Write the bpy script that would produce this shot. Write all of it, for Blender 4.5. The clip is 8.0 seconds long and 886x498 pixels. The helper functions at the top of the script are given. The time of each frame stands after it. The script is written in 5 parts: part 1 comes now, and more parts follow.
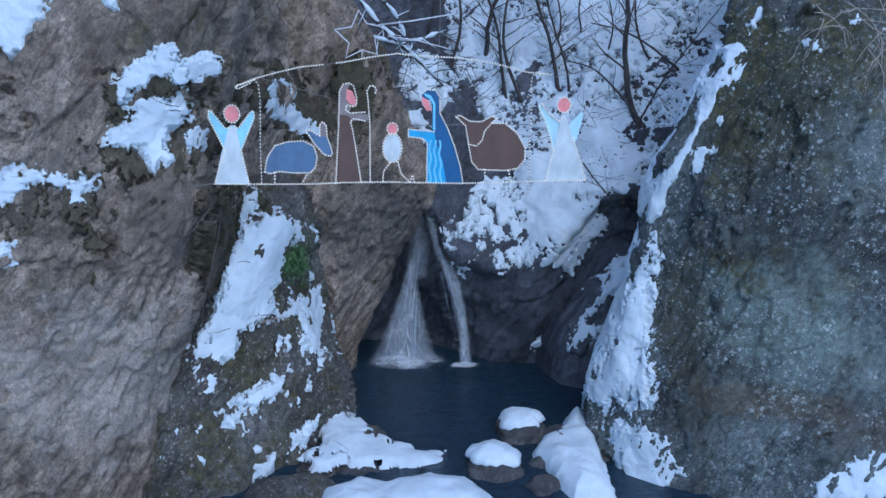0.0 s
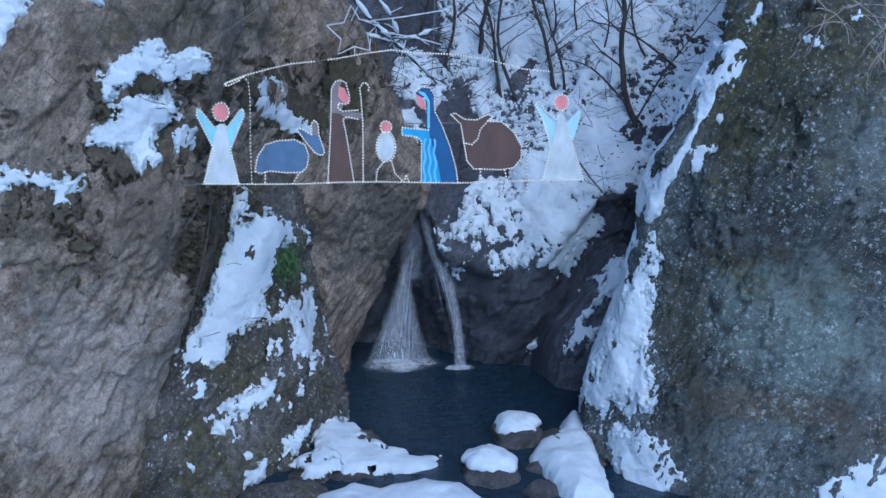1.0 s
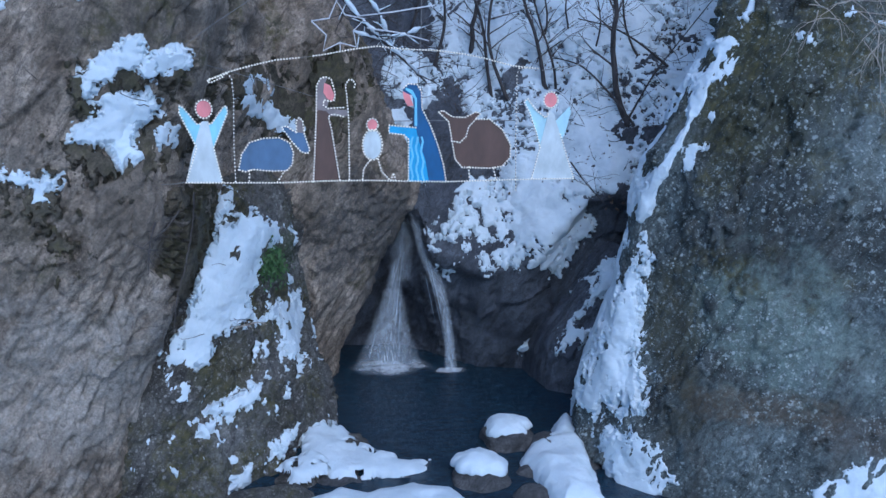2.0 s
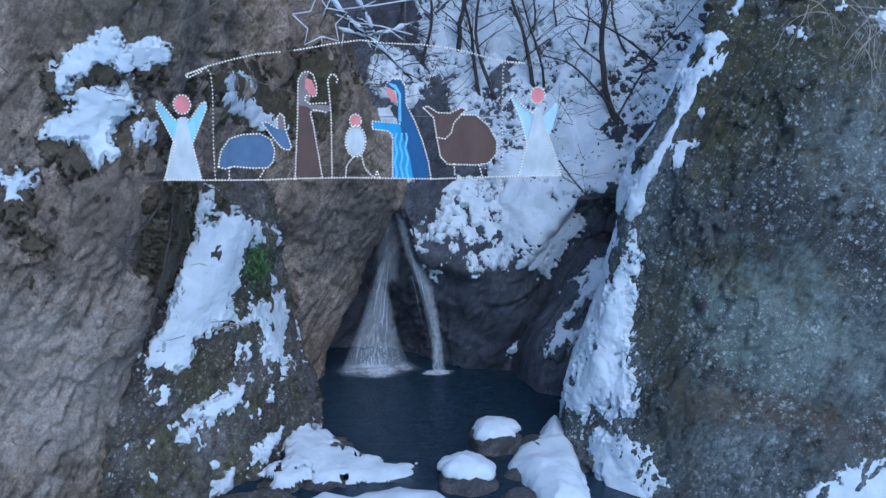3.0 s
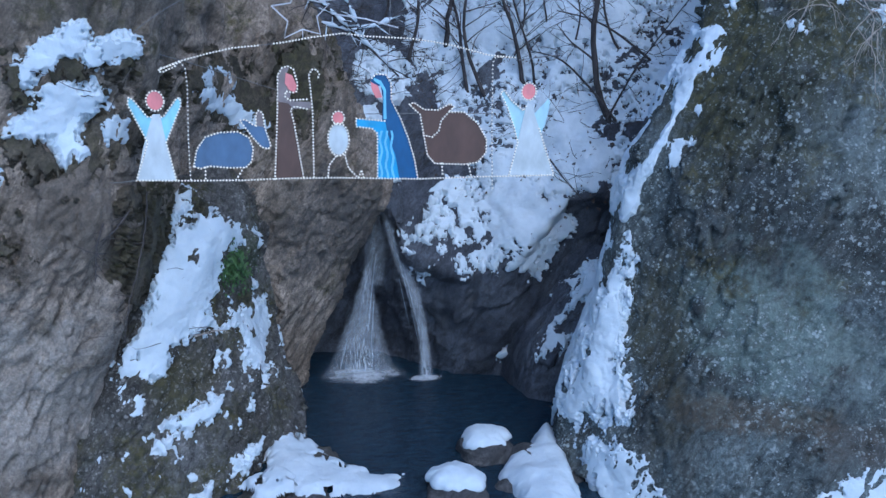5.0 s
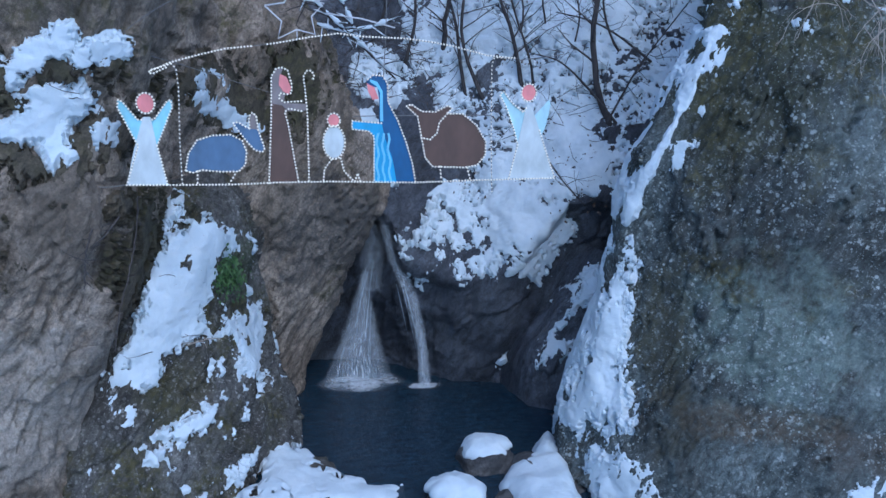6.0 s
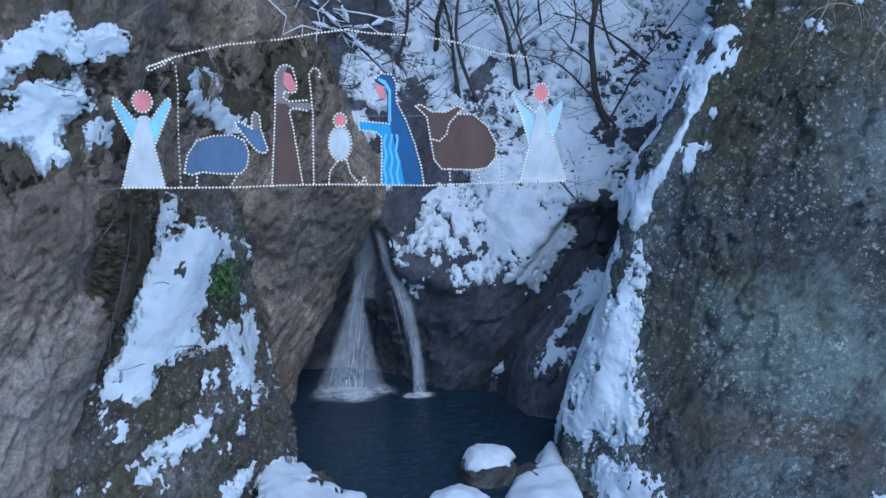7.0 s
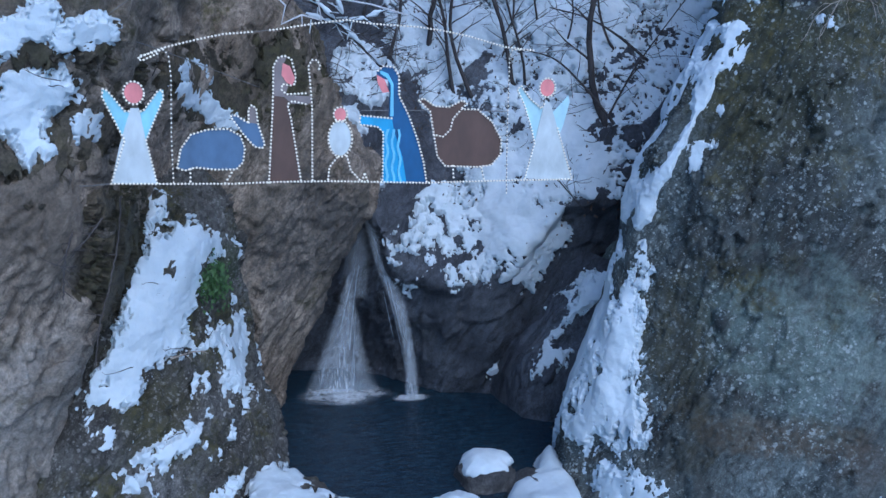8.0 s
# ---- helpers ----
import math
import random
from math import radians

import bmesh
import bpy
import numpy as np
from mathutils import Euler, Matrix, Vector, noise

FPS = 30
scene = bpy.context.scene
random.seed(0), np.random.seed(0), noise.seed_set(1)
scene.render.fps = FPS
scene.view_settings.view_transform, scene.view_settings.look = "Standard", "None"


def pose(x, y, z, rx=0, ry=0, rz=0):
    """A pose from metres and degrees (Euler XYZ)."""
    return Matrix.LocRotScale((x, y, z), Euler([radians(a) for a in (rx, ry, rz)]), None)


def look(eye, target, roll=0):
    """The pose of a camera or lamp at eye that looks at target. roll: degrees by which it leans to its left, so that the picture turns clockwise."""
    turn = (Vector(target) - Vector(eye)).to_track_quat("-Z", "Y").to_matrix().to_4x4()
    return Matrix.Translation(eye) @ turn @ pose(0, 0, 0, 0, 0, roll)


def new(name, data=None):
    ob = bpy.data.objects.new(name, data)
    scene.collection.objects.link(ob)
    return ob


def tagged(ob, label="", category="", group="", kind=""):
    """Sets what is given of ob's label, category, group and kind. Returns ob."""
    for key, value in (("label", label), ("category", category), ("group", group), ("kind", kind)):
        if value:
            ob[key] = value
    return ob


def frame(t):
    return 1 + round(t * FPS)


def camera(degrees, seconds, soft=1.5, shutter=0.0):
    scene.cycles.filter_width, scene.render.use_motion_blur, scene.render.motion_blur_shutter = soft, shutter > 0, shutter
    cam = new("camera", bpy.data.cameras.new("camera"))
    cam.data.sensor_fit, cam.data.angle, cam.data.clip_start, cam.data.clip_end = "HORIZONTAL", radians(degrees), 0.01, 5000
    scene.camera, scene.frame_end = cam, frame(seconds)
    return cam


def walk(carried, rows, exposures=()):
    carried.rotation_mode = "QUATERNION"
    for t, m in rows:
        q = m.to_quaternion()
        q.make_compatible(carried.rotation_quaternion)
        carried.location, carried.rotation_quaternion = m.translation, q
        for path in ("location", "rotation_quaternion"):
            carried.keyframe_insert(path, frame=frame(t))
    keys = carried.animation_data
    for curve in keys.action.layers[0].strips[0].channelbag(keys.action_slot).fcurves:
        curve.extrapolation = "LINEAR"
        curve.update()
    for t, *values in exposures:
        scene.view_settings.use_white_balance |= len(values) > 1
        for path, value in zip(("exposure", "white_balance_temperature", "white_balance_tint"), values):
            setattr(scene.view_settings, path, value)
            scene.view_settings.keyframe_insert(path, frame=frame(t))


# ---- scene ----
cam = camera(55.0, 8.0)
PATH = [
    (0, (-1.156, -15.631, 9.307), (-0.866, -13.726, 8.775), 1.0),
    (0.5, (-1.16, -15.443, 9.25), (-0.861, -13.537, 8.72), 1.0),
    (1, (-1.15, -15.271, 9.221), (-0.842, -13.367, 8.69), 1.0),
    (2.5, (-0.87, -14.949, 8.981), (-0.544, -13.044, 8.466), 1.0),
    (3, (-0.808, -14.793, 8.894), (-0.47, -12.889, 8.383), 1.0),
    (3.5, (-0.779, -14.588, 8.861), (-0.428, -12.687, 8.347), 1.1),
    (4, (-0.722, -14.437, 8.832), (-0.366, -12.538, 8.316), 1.0),
    (4.5, (-0.711, -14.304, 8.828), (-0.347, -12.406, 8.312), 1.1),
    (6, (-0.64, -13.814, 8.704), (-0.268, -11.913, 8.203), 0.9),
    (6.5, (-0.757, -13.606, 8.64), (-0.367, -11.707, 8.149), 0.9),
    (7, (-1.203, -13.18, 8.548), (-0.756, -11.292, 8.063), 1.3),
    (7.5, (-1.471, -12.869, 8.493), (-0.98, -10.992, 8.01), 1.6),
    (8, (-1.49, -12.627, 8.462), (-0.99, -10.754, 7.972), 1.9),
]
walk(cam, [(t, look(eye, target, roll)) for t, eye, target, roll in PATH], [(0.0, 0.54, 4980, 9), (2.5, 0.54, 4980, 9), (4.5, 0.60, 4980, 9), (6.0, 0.54, 4980, 9), (8.0, 0.54, 4980, 9)])

# ---------------------------------------------------------------- world and light
world = bpy.data.worlds.new("winter_sky")
scene.world = world
world.use_nodes = True
wn = world.node_tree
sky = wn.nodes.new("ShaderNodeTexSky")
sky.sky_type = "NISHITA"
sky.sun_disc = False
sky.sun_elevation = radians(48)
sky.sun_rotation = radians(167)
sky.altitude = 600
sky.dust_density = 2.0
wn.links.new(sky.outputs[0], wn.nodes["Background"].inputs[0])
wn.nodes["Background"].inputs[1].default_value = 0.15
sun = new("sun", bpy.data.lights.new("sun", "SUN"))
sun.data.energy, sun.data.angle, sun.data.color = 0.95, radians(45), (1.0, 0.89, 0.76)
sun.matrix_world = look((2.5, -11, 13), (0, 0, 0))



# ---------------------------------------------------------------- numeric helpers
def lattice(ix, iy, iz, seed):
    h = (ix * 374761393 + iy * 668265263 + iz * 2147483647 + seed * 1274126177) & 0xFFFFFFFF
    h = ((h ^ (h >> 13)) * 1274126177) & 0xFFFFFFFF
    h = ((h ^ (h >> 16)) * 2246822519) & 0xFFFFFFFF
    return (h & 0xFFFF) / 65535.0


def vnoise(p, seed=0):
    """Smooth value noise, 0 to 1, for an array of points."""
    i = np.floor(p).astype(np.int64)
    f = p - i
    f = f * f * f * (f * (f * 6 - 15) + 10)
    x, y, z = i[..., 0], i[..., 1], i[..., 2]
    out = 0
    for a in (0, 1):
        for b in (0, 1):
            for c in (0, 1):
                w = (f[..., 0] if a else 1 - f[..., 0]) * (f[..., 1] if b else 1 - f[..., 1]) * (f[..., 2] if c else 1 - f[..., 2])
                out = out + w * lattice(x + a, y + b, z + c, seed)
    return out


def fbm(p, scale, octaves=4, seed=0, gain=0.5):
    """Layered noise about zero, roughly -1 to 1."""
    total, amp, norm = 0, 1.0, 0.0
    for o in range(octaves):
        total = total + amp * (vnoise(p * scale * 2.03 ** o + 17.3 * o, seed + o) * 2 - 1)
        norm += amp
        amp *= gain
    return total / norm * 1.6


def cells(p, scale, seed=0):
    """Distance to the nearest and second nearest of scattered points, and the nearest one's random value."""
    q = p * scale
    i = np.floor(q).astype(np.int64)
    f1 = np.full(q.shape[:-1], 9.0)
    f2 = f1.copy()
    val = np.zeros(q.shape[:-1])
    for a in (-1, 0, 1):
        for b in (-1, 0, 1):
            for c in (-1, 0, 1):
                j = [i[..., 0] + a, i[..., 1] + b, i[..., 2] + c]
                d2 = sum((j[k] + lattice(j[0], j[1], j[2], seed + k) - q[..., k]) ** 2 for k in range(3))
                d = np.sqrt(d2)
                r = lattice(j[0], j[1], j[2], seed + 7)
                near = d < f1
                f2 = np.where(near, f1, np.minimum(f2, d))
                val = np.where(near, r, val)
                f1 = np.where(near, d, f1)
    return f1, f2, val


def facets(p, scale, seed=0):
    """Broken planes: each scattered cell gets a height and a tilt of its own, about -0.5 to 0.5."""
    q = p * scale
    i = np.floor(q).astype(np.int64)
    best = np.full(q.shape[:-1], 9.0)
    out = np.zeros(q.shape[:-1])
    for a in (-1, 0, 1):
        for b in (-1, 0, 1):
            for c in (-1, 0, 1):
                j = [i[..., 0] + a, i[..., 1] + b, i[..., 2] + c]
                off = [q[..., k] - j[k] - lattice(j[0], j[1], j[2], seed + k) for k in range(3)]
                d = off[0] ** 2 + off[1] ** 2 + off[2] ** 2
                tilt = sum((lattice(j[0], j[1], j[2], seed + 11 + k) - 0.5) * off[k] for k in range(3))
                height = (lattice(j[0], j[1], j[2], seed + 7) - 0.5) * 0.8 + 1.2 * tilt
                near = d < best
                out = np.where(near, height, out)
                best = np.where(near, d, best)
    return out


def smooth(a, b, x):
    t = np.clip((x - a) / (b - a), 0, 1)
    return t * t * (3 - 2 * t)


def outline_distance(px, py, poly):
    """Signed distance of points to a closed outline, positive inside."""
    poly = np.asarray(poly, float)
    inside = np.zeros(px.shape, bool)
    best = np.full(px.shape, 1e9)
    for (ax, ay), (bx, by) in zip(poly, np.roll(poly, -1, 0)):
        ex, ey = bx - ax, by - ay
        t = np.clip(((px - ax) * ex + (py - ay) * ey) / (ex * ex + ey * ey + 1e-12), 0, 1)
        best = np.minimum(best, (px - ax - t * ex) ** 2 + (py - ay - t * ey) ** 2)
        cross = ((ay > py) != (by > py)) & (px < (by - ay and (py - ay) / (by - ay) * ex) + ax)
        inside ^= cross
    return np.where(inside, 1, -1) * np.sqrt(best)


def spline(points, n):
    """Catmull-Rom through rows of an array (any trailing shape), n samples."""
    p = np.asarray(points, float)
    p = np.concatenate([[2 * p[0] - p[1]], p, [2 * p[-1] - p[-2]]])
    t = np.linspace(0, len(p) - 3 - 1e-6, n)
    i = t.astype(int)
    f = (t - i).reshape((-1,) + (1,) * (p.ndim - 1))
    a, b, c, d = p[i], p[i + 1], p[i + 2], p[i + 3]
    return b + 0.5 * f * (c - a + f * (2 * a - 5 * b + 4 * c - d + f * (3 * (b - c) + d - a)))


def loft(sections, nu, nv):
    """A sheet through level outlines: [(z, [(x, y), ...]), ...] -> array nv x nu x 3."""
    levels = np.array([[(x, y, z) for x, y in row] for z, row in sections])
    lines = np.swapaxes(spline(np.swapaxes(levels, 0, 1), nu), 0, 1)
    return spline(lines, nv)


def normals(grid):
    n = np.cross(np.gradient(grid, axis=1), np.gradient(grid, axis=0))
    return n / (np.linalg.norm(n, axis=-1, keepdims=True) + 1e-9)


def mesh_object(name, verts, faces, materials, parent=None, label="", smooth_shade=True, slots=None):
    me = bpy.data.meshes.new(name)
    me.from_pydata([tuple(v) for v in verts], [], [tuple(f) for f in faces])
    for m in (materials if isinstance(materials, (list, tuple)) else [materials]):
        me.materials.append(m)
    if smooth_shade:
        me.polygons.foreach_set("use_smooth", [True] * len(me.polygons))
    if slots is not None:
        me.polygons.foreach_set("material_index", slots)
    me.update()
    ob = new(name, me)
    if parent:
        ob.parent = parent
    if label:
        ob["label"] = label
    return ob


def part(name, bm, material, parent, label=""):
    me = bpy.data.meshes.new(name)
    bm.to_mesh(me)
    bm.free()
    me.materials.append(material)
    ob = new(name, me)
    ob.parent = parent
    if label:
        ob["label"] = label
    return ob


def grid_faces(nv, nu, keep=None):
    a = (np.arange(nv - 1)[:, None] * nu + np.arange(nu - 1)[None, :]).ravel()
    f = np.stack([a, a + 1, a + nu + 1, a + nu], 1)
    return f if keep is None else f[keep.ravel()]


def sheet_object(name, grid, material, keep=None):
    """A grid of points as one mesh; keep: which cells stay."""
    nv, nu = grid.shape[:2]
    faces = grid_faces(nv, nu, keep)
    verts = grid.reshape(-1, 3)
    used = np.unique(faces)
    remap = np.zeros(len(verts), int)
    remap[used] = np.arange(len(used))
    me = bpy.data.meshes.new(name)
    verts, faces = verts[used].astype(np.float32), remap[faces].astype(np.int32)
    me.vertices.add(len(verts))
    me.vertices.foreach_set("co", verts.ravel())
    me.loops.add(faces.size)
    me.loops.foreach_set("vertex_index", faces.ravel())
    me.polygons.add(len(faces))
    me.polygons.foreach_set("loop_start", np.arange(0, faces.size, 4, dtype=np.int32))
    me.polygons.foreach_set("use_smooth", np.ones(len(faces), bool))
    me.materials.append(material)
    me.update(calc_edges=True)
    me.validate()
    return new(name, me)


def tube(path, radii, sides=6, verts=None, faces=None):
    """A round tube along a path, appended to vertex and face lists."""
    verts = [] if verts is None else verts
    faces = [] if faces is None else faces
    path = [Vector(p) for p in path]
    side = None
    base = len(verts)
    for k, p in enumerate(path):
        way = (path[min(k + 1, len(path) - 1)] - path[max(k - 1, 0)])
        way = way.normalized() if way.length > 1e-9 else Vector((0, 0, 1))
        if side is None:
            side = way.orthogonal().normalized()
        side = (side - way * side.dot(way))
        side = side.normalized() if side.length > 1e-6 else way.orthogonal().normalized()
        other = way.cross(side)
        r = radii[k] if hasattr(radii, "__len__") else radii
        for s in range(sides):
            a = 2 * math.pi * s / sides
            verts.append(p + (side * math.cos(a) + other * math.sin(a)) * r)
    for k in range(len(path) - 1):
        for s in range(sides):
            t = (s + 1) % sides
            faces.append((base + k * sides + s, base + k * sides + t, base + (k + 1) * sides + t, base + (k + 1) * sides + s))
    faces.append(tuple(base + s for s in reversed(range(sides))))
    faces.append(tuple(base + (len(path) - 1) * sides + s for s in range(sides)))
    return verts, faces


# ---------------------------------------------------------------- materials
def new_material(name):
    m = bpy.data.materials.new(name)
    m.use_nodes = True
    t = m.node_tree
    return m, t, t.nodes["Principled BSDF"]


class Nodes:
    """Short hand for node trees that run on world-size coordinates."""

    def __init__(self, tree):
        self.t = tree
        self.co = tree.nodes.new("ShaderNodeTexCoord").outputs["Object"]

    def link(self, a, b):
        self.t.links.new(a, b)

    def noise(self, scale, detail=5, rough=0.55, stretch=None, distortion=0.0, turn=0.0):
        n = self.t.nodes.new("ShaderNodeTexNoise")
        n.inputs["Scale"].default_value, n.inputs["Detail"].default_value = scale, detail
        n.inputs["Roughness"].default_value, n.inputs["Distortion"].default_value = rough, distortion
        co = self.co
        if stretch:
            m = self.t.nodes.new("ShaderNodeMapping")
            m.inputs["Scale"].default_value = stretch
            if turn:
                r = self.t.nodes.new("ShaderNodeMapping")
                r.inputs["Rotation"].default_value = (0, radians(turn), 0)
                self.link(co, r.inputs[0])
                co = r.outputs[0]
            self.link(co, m.inputs[0])
            co = m.outputs[0]
        self.link(co, n.inputs["Vector"])
        return n.outputs[0]

    def voronoi(self, scale, feature="F1", output=0):
        n = self.t.nodes.new("ShaderNodeTexVoronoi")
        n.feature = feature
        n.inputs["Scale"].default_value = scale
        self.link(self.co, n.inputs["Vector"])
        return n.outputs[output]

    def ramp(self, value, *stops):
        n = self.t.nodes.new("ShaderNodeValToRGB")
        el = n.color_ramp.elements
        while len(el) < len(stops):
            el.new(0.5)
        for e, (pos, col) in zip(el, stops):
            e.position = pos
            e.color = (col, col, col, 1) if not hasattr(col, "__len__") else (*col, 1)
        self.link(value, n.inputs[0])
        return n.outputs[0]

    def mix(self, fac, a, b, mode="MIX"):
        n = self.t.nodes.new("ShaderNodeMix")
        n.data_type, n.blend_type = "RGBA", mode
        for socket, v in ((n.inputs[0], fac), (n.inputs[6], a), (n.inputs[7], b)):
            if hasattr(v, "links"):
                self.link(v, socket)
            else:
                socket.default_value = (*v, 1) if hasattr(v, "__len__") else v
        return n.outputs[2]

    def math(self, op, a, b=0.0):
        n = self.t.nodes.new("ShaderNodeMath")
        n.operation = op
        for socket, v in ((n.inputs[0], a), (n.inputs[1], b)):
            if hasattr(v, "links"):
                self.link(v, socket)
            else:
                socket.default_value = v
        return n.outputs[0]

    def bump(self, height, strength, distance, after=None):
        n = self.t.nodes.new("ShaderNodeBump")
        n.inputs["Strength"].default_value, n.inputs["Distance"].default_value = strength, distance
        self.link(height, n.inputs["Height"])
        if after:
            self.link(after, n.inputs["Normal"])
        return n.outputs[0]


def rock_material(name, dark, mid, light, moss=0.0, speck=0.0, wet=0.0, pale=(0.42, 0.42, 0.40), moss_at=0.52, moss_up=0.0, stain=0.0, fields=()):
    m, t, b = new_material(name)
    n = Nodes(t)
    big = n.noise(0.33, 5, 0.6, (1, 1, 0.75), 0.8)
    mid_n = n.noise(1.5, 9, 0.68, (1.2, 1, 0.45), 0.4, -32)
    relief = n.noise(5.5, 12, 0.80, (1.5, 1.0, 0.55), 0.1, -32)
    fine = n.noise(21, 8, 0.78)
    col = n.mix(n.ramp(mid_n, (0.34, 0.0), (0.64, 1.0)), dark, mid)
    col = n.mix(n.ramp(big, (0.44, 0.0), (0.62, 1.0)), col, light)
    col = n.mix(1.0, col, n.ramp(relief, (0.32, 0.50), (0.50, 0.98), (0.68, 1.30)), "MULTIPLY")
    col = n.mix(1.0, col, n.ramp(fine, (0.30, 0.36), (0.52, 0.98), (0.70, 1.60)), "MULTIPLY")
    col = n.mix(1.0, col, n.ramp(n.noise(8.5, 7, 0.76, (1.2, 1, 0.8), 0.3, -32), (0.36, 0.42), (0.48, 1.0), (0.66, 1.22)), "MULTIPLY")
    streak = n.noise(1.1, 6, 0.62, (1.6, 1.6, 0.2), 0.6)
    col = n.mix(n.ramp(streak, (0.55, 0.0), (0.68, 0.6)), col, dark)
    if stain:
        brown = n.ramp(n.noise(0.75, 7, 0.68, (1.2, 1, 0.6), 0.6, -32), (0.50, 0.0), (0.60, stain))
        col = n.mix(brown, col, (0.066, 0.060, 0.048))
    strata = n.noise(2.6, 8, 0.7, (2.6, 1.4, 0.22), 0.5, -32)
    col = n.mix(n.ramp(strata, (0.40, 0.55), (0.46, 0.0)), col, tuple(0.6 * c for c in dark))
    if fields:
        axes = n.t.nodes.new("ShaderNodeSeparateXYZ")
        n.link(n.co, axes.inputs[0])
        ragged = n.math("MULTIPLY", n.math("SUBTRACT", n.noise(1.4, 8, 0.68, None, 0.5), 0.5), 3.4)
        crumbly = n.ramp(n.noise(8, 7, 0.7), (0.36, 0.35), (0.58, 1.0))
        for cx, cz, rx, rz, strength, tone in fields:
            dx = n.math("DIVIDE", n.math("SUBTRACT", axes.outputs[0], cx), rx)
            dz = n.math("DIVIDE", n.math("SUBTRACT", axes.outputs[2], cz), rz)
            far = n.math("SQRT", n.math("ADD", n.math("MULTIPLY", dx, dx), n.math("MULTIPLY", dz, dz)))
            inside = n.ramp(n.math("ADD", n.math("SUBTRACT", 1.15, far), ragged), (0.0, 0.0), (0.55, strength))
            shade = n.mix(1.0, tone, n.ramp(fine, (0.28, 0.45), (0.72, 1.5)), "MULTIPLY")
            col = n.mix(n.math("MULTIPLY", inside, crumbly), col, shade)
    warp = n.t.nodes.new("ShaderNodeVectorMath")
    warp.operation = "ADD"
    wobble = n.t.nodes.new("ShaderNodeTexNoise")
    wobble.inputs["Scale"].default_value = 1.2
    n.link(n.co, wobble.inputs["Vector"])
    n.link(n.co, warp.inputs[0])
    n.link(wobble.outputs["Color"], warp.inputs[1])
    crack_tex = n.t.nodes.new("ShaderNodeTexVoronoi")
    crack_tex.feature = "DISTANCE_TO_EDGE"
    crack_tex.inputs["Scale"].default_value = 0.95
    n.link(warp.outputs[0], crack_tex.inputs["Vector"])
    crack = n.ramp(crack_tex.outputs[0], (0.0, 1.0), (0.022, 0.0))
    crack = n.math("MULTIPLY", crack, n.ramp(n.noise(0.9, 3), (0.52, 0.0), (0.64, 0.4)))
    col = n.mix(crack, col, tuple(0.45 * c for c in dark))
    if speck:
        area = n.ramp(n.noise(0.6, 5, 0.65), (0.38, 0.10), (0.55, 1.0))
        grain = n.ramp(n.noise(8.5, 6, 0.66), (0.57, 0.0), (0.64, 0.75))
        chips = n.math("MULTIPLY", n.ramp(n.voronoi(9.5), (0.15, 1.0), (0.25, 0.0)), n.ramp(n.noise(4.5, 2), (0.42, 0.0), (0.52, 1.0)))
        broad = n.math("MULTIPLY", n.ramp(n.voronoi(5.6), (0.17, 1.0), (0.24, 0.0)), n.ramp(n.noise(3.1, 4, 0.6), (0.47, 0.0), (0.55, 1.0)))
        chips = n.math("MAXIMUM", chips, broad)
        chips = n.math("MAXIMUM", chips, n.ramp(n.noise(27, 3, 0.5), (0.63, 0.0), (0.68, 0.8)))
        spots = n.math("MAXIMUM", grain, chips)
        col = n.mix(n.math("MULTIPLY", n.math("MULTIPLY", spots, area), speck), col, pale)
    if moss:
        spread = n.noise(0.8, 6, 0.65)
        if moss_up:
            split = n.t.nodes.new("ShaderNodeSeparateXYZ")
            n.link(n.co, split.inputs[0])
            spread = n.math("ADD", spread, n.math("MULTIPLY", n.math("SUBTRACT", split.outputs[2], 5.0), moss_up))
        patch = n.ramp(spread, (moss_at, 0.0), (moss_at + 0.12, 1.0))
        tuft = n.ramp(n.noise(9, 5, 0.7), (0.38, 0.0), (0.56, 1.0))
        green = n.mix(n.ramp(n.noise(5, 4), (0.4, 0.0), (0.6, 1.0)), (0.024, 0.026, 0.010), (0.085, 0.078, 0.026))
        col = n.mix(n.math("MULTIPLY", n.math("MULTIPLY", patch, tuft), moss), col, green)
    n.link(col, b.inputs["Base Color"])
    rough = n.ramp(mid_n, (0.3, 0.95 - 0.5 * wet), (0.7, 0.8 - 0.45 * wet))
    n.link(rough, b.inputs["Roughness"])
    first = n.bump(relief, 0.9, 0.055)
    second = n.bump(fine, 0.9, 0.03, first)
    n.link(n.bump(n.math("SUBTRACT", 1.0, crack), 0.7, 0.05, second), b.inputs["Normal"])
    return m


def snow_material(name="snow"):
    m, t, b = new_material(name)
    n = Nodes(t)
    # the blue cast and lowered white carry skylit shade in the snow's colour
    col = n.mix(n.ramp(n.noise(2.2, 6, 0.6), (0.35, 0.0), (0.7, 1.0)), (0.45, 0.525, 0.58), (0.56, 0.63, 0.68))
    dirt = n.ramp(n.noise(23, 4, 0.7), (0.66, 0.0), (0.74, 0.7))
    area = n.ramp(n.noise(0.9, 4), (0.5, 0.0), (0.65, 1.0))
    col = n.mix(n.math("MULTIPLY", dirt, area), col, (0.16, 0.13, 0.10))
    n.link(col, b.inputs["Base Color"])
    b.inputs["Roughness"].default_value = 0.75
    b.inputs["Subsurface Weight"].default_value = 0.12
    b.inputs["Subsurface Radius"].default_value = (0.03, 0.04, 0.05)
    first = n.bump(n.noise(5, 6, 0.6), 0.5, 0.06)
    n.link(n.bump(n.noise(40, 5, 0.6), 0.4, 0.008, first), b.inputs["Normal"])
    return m


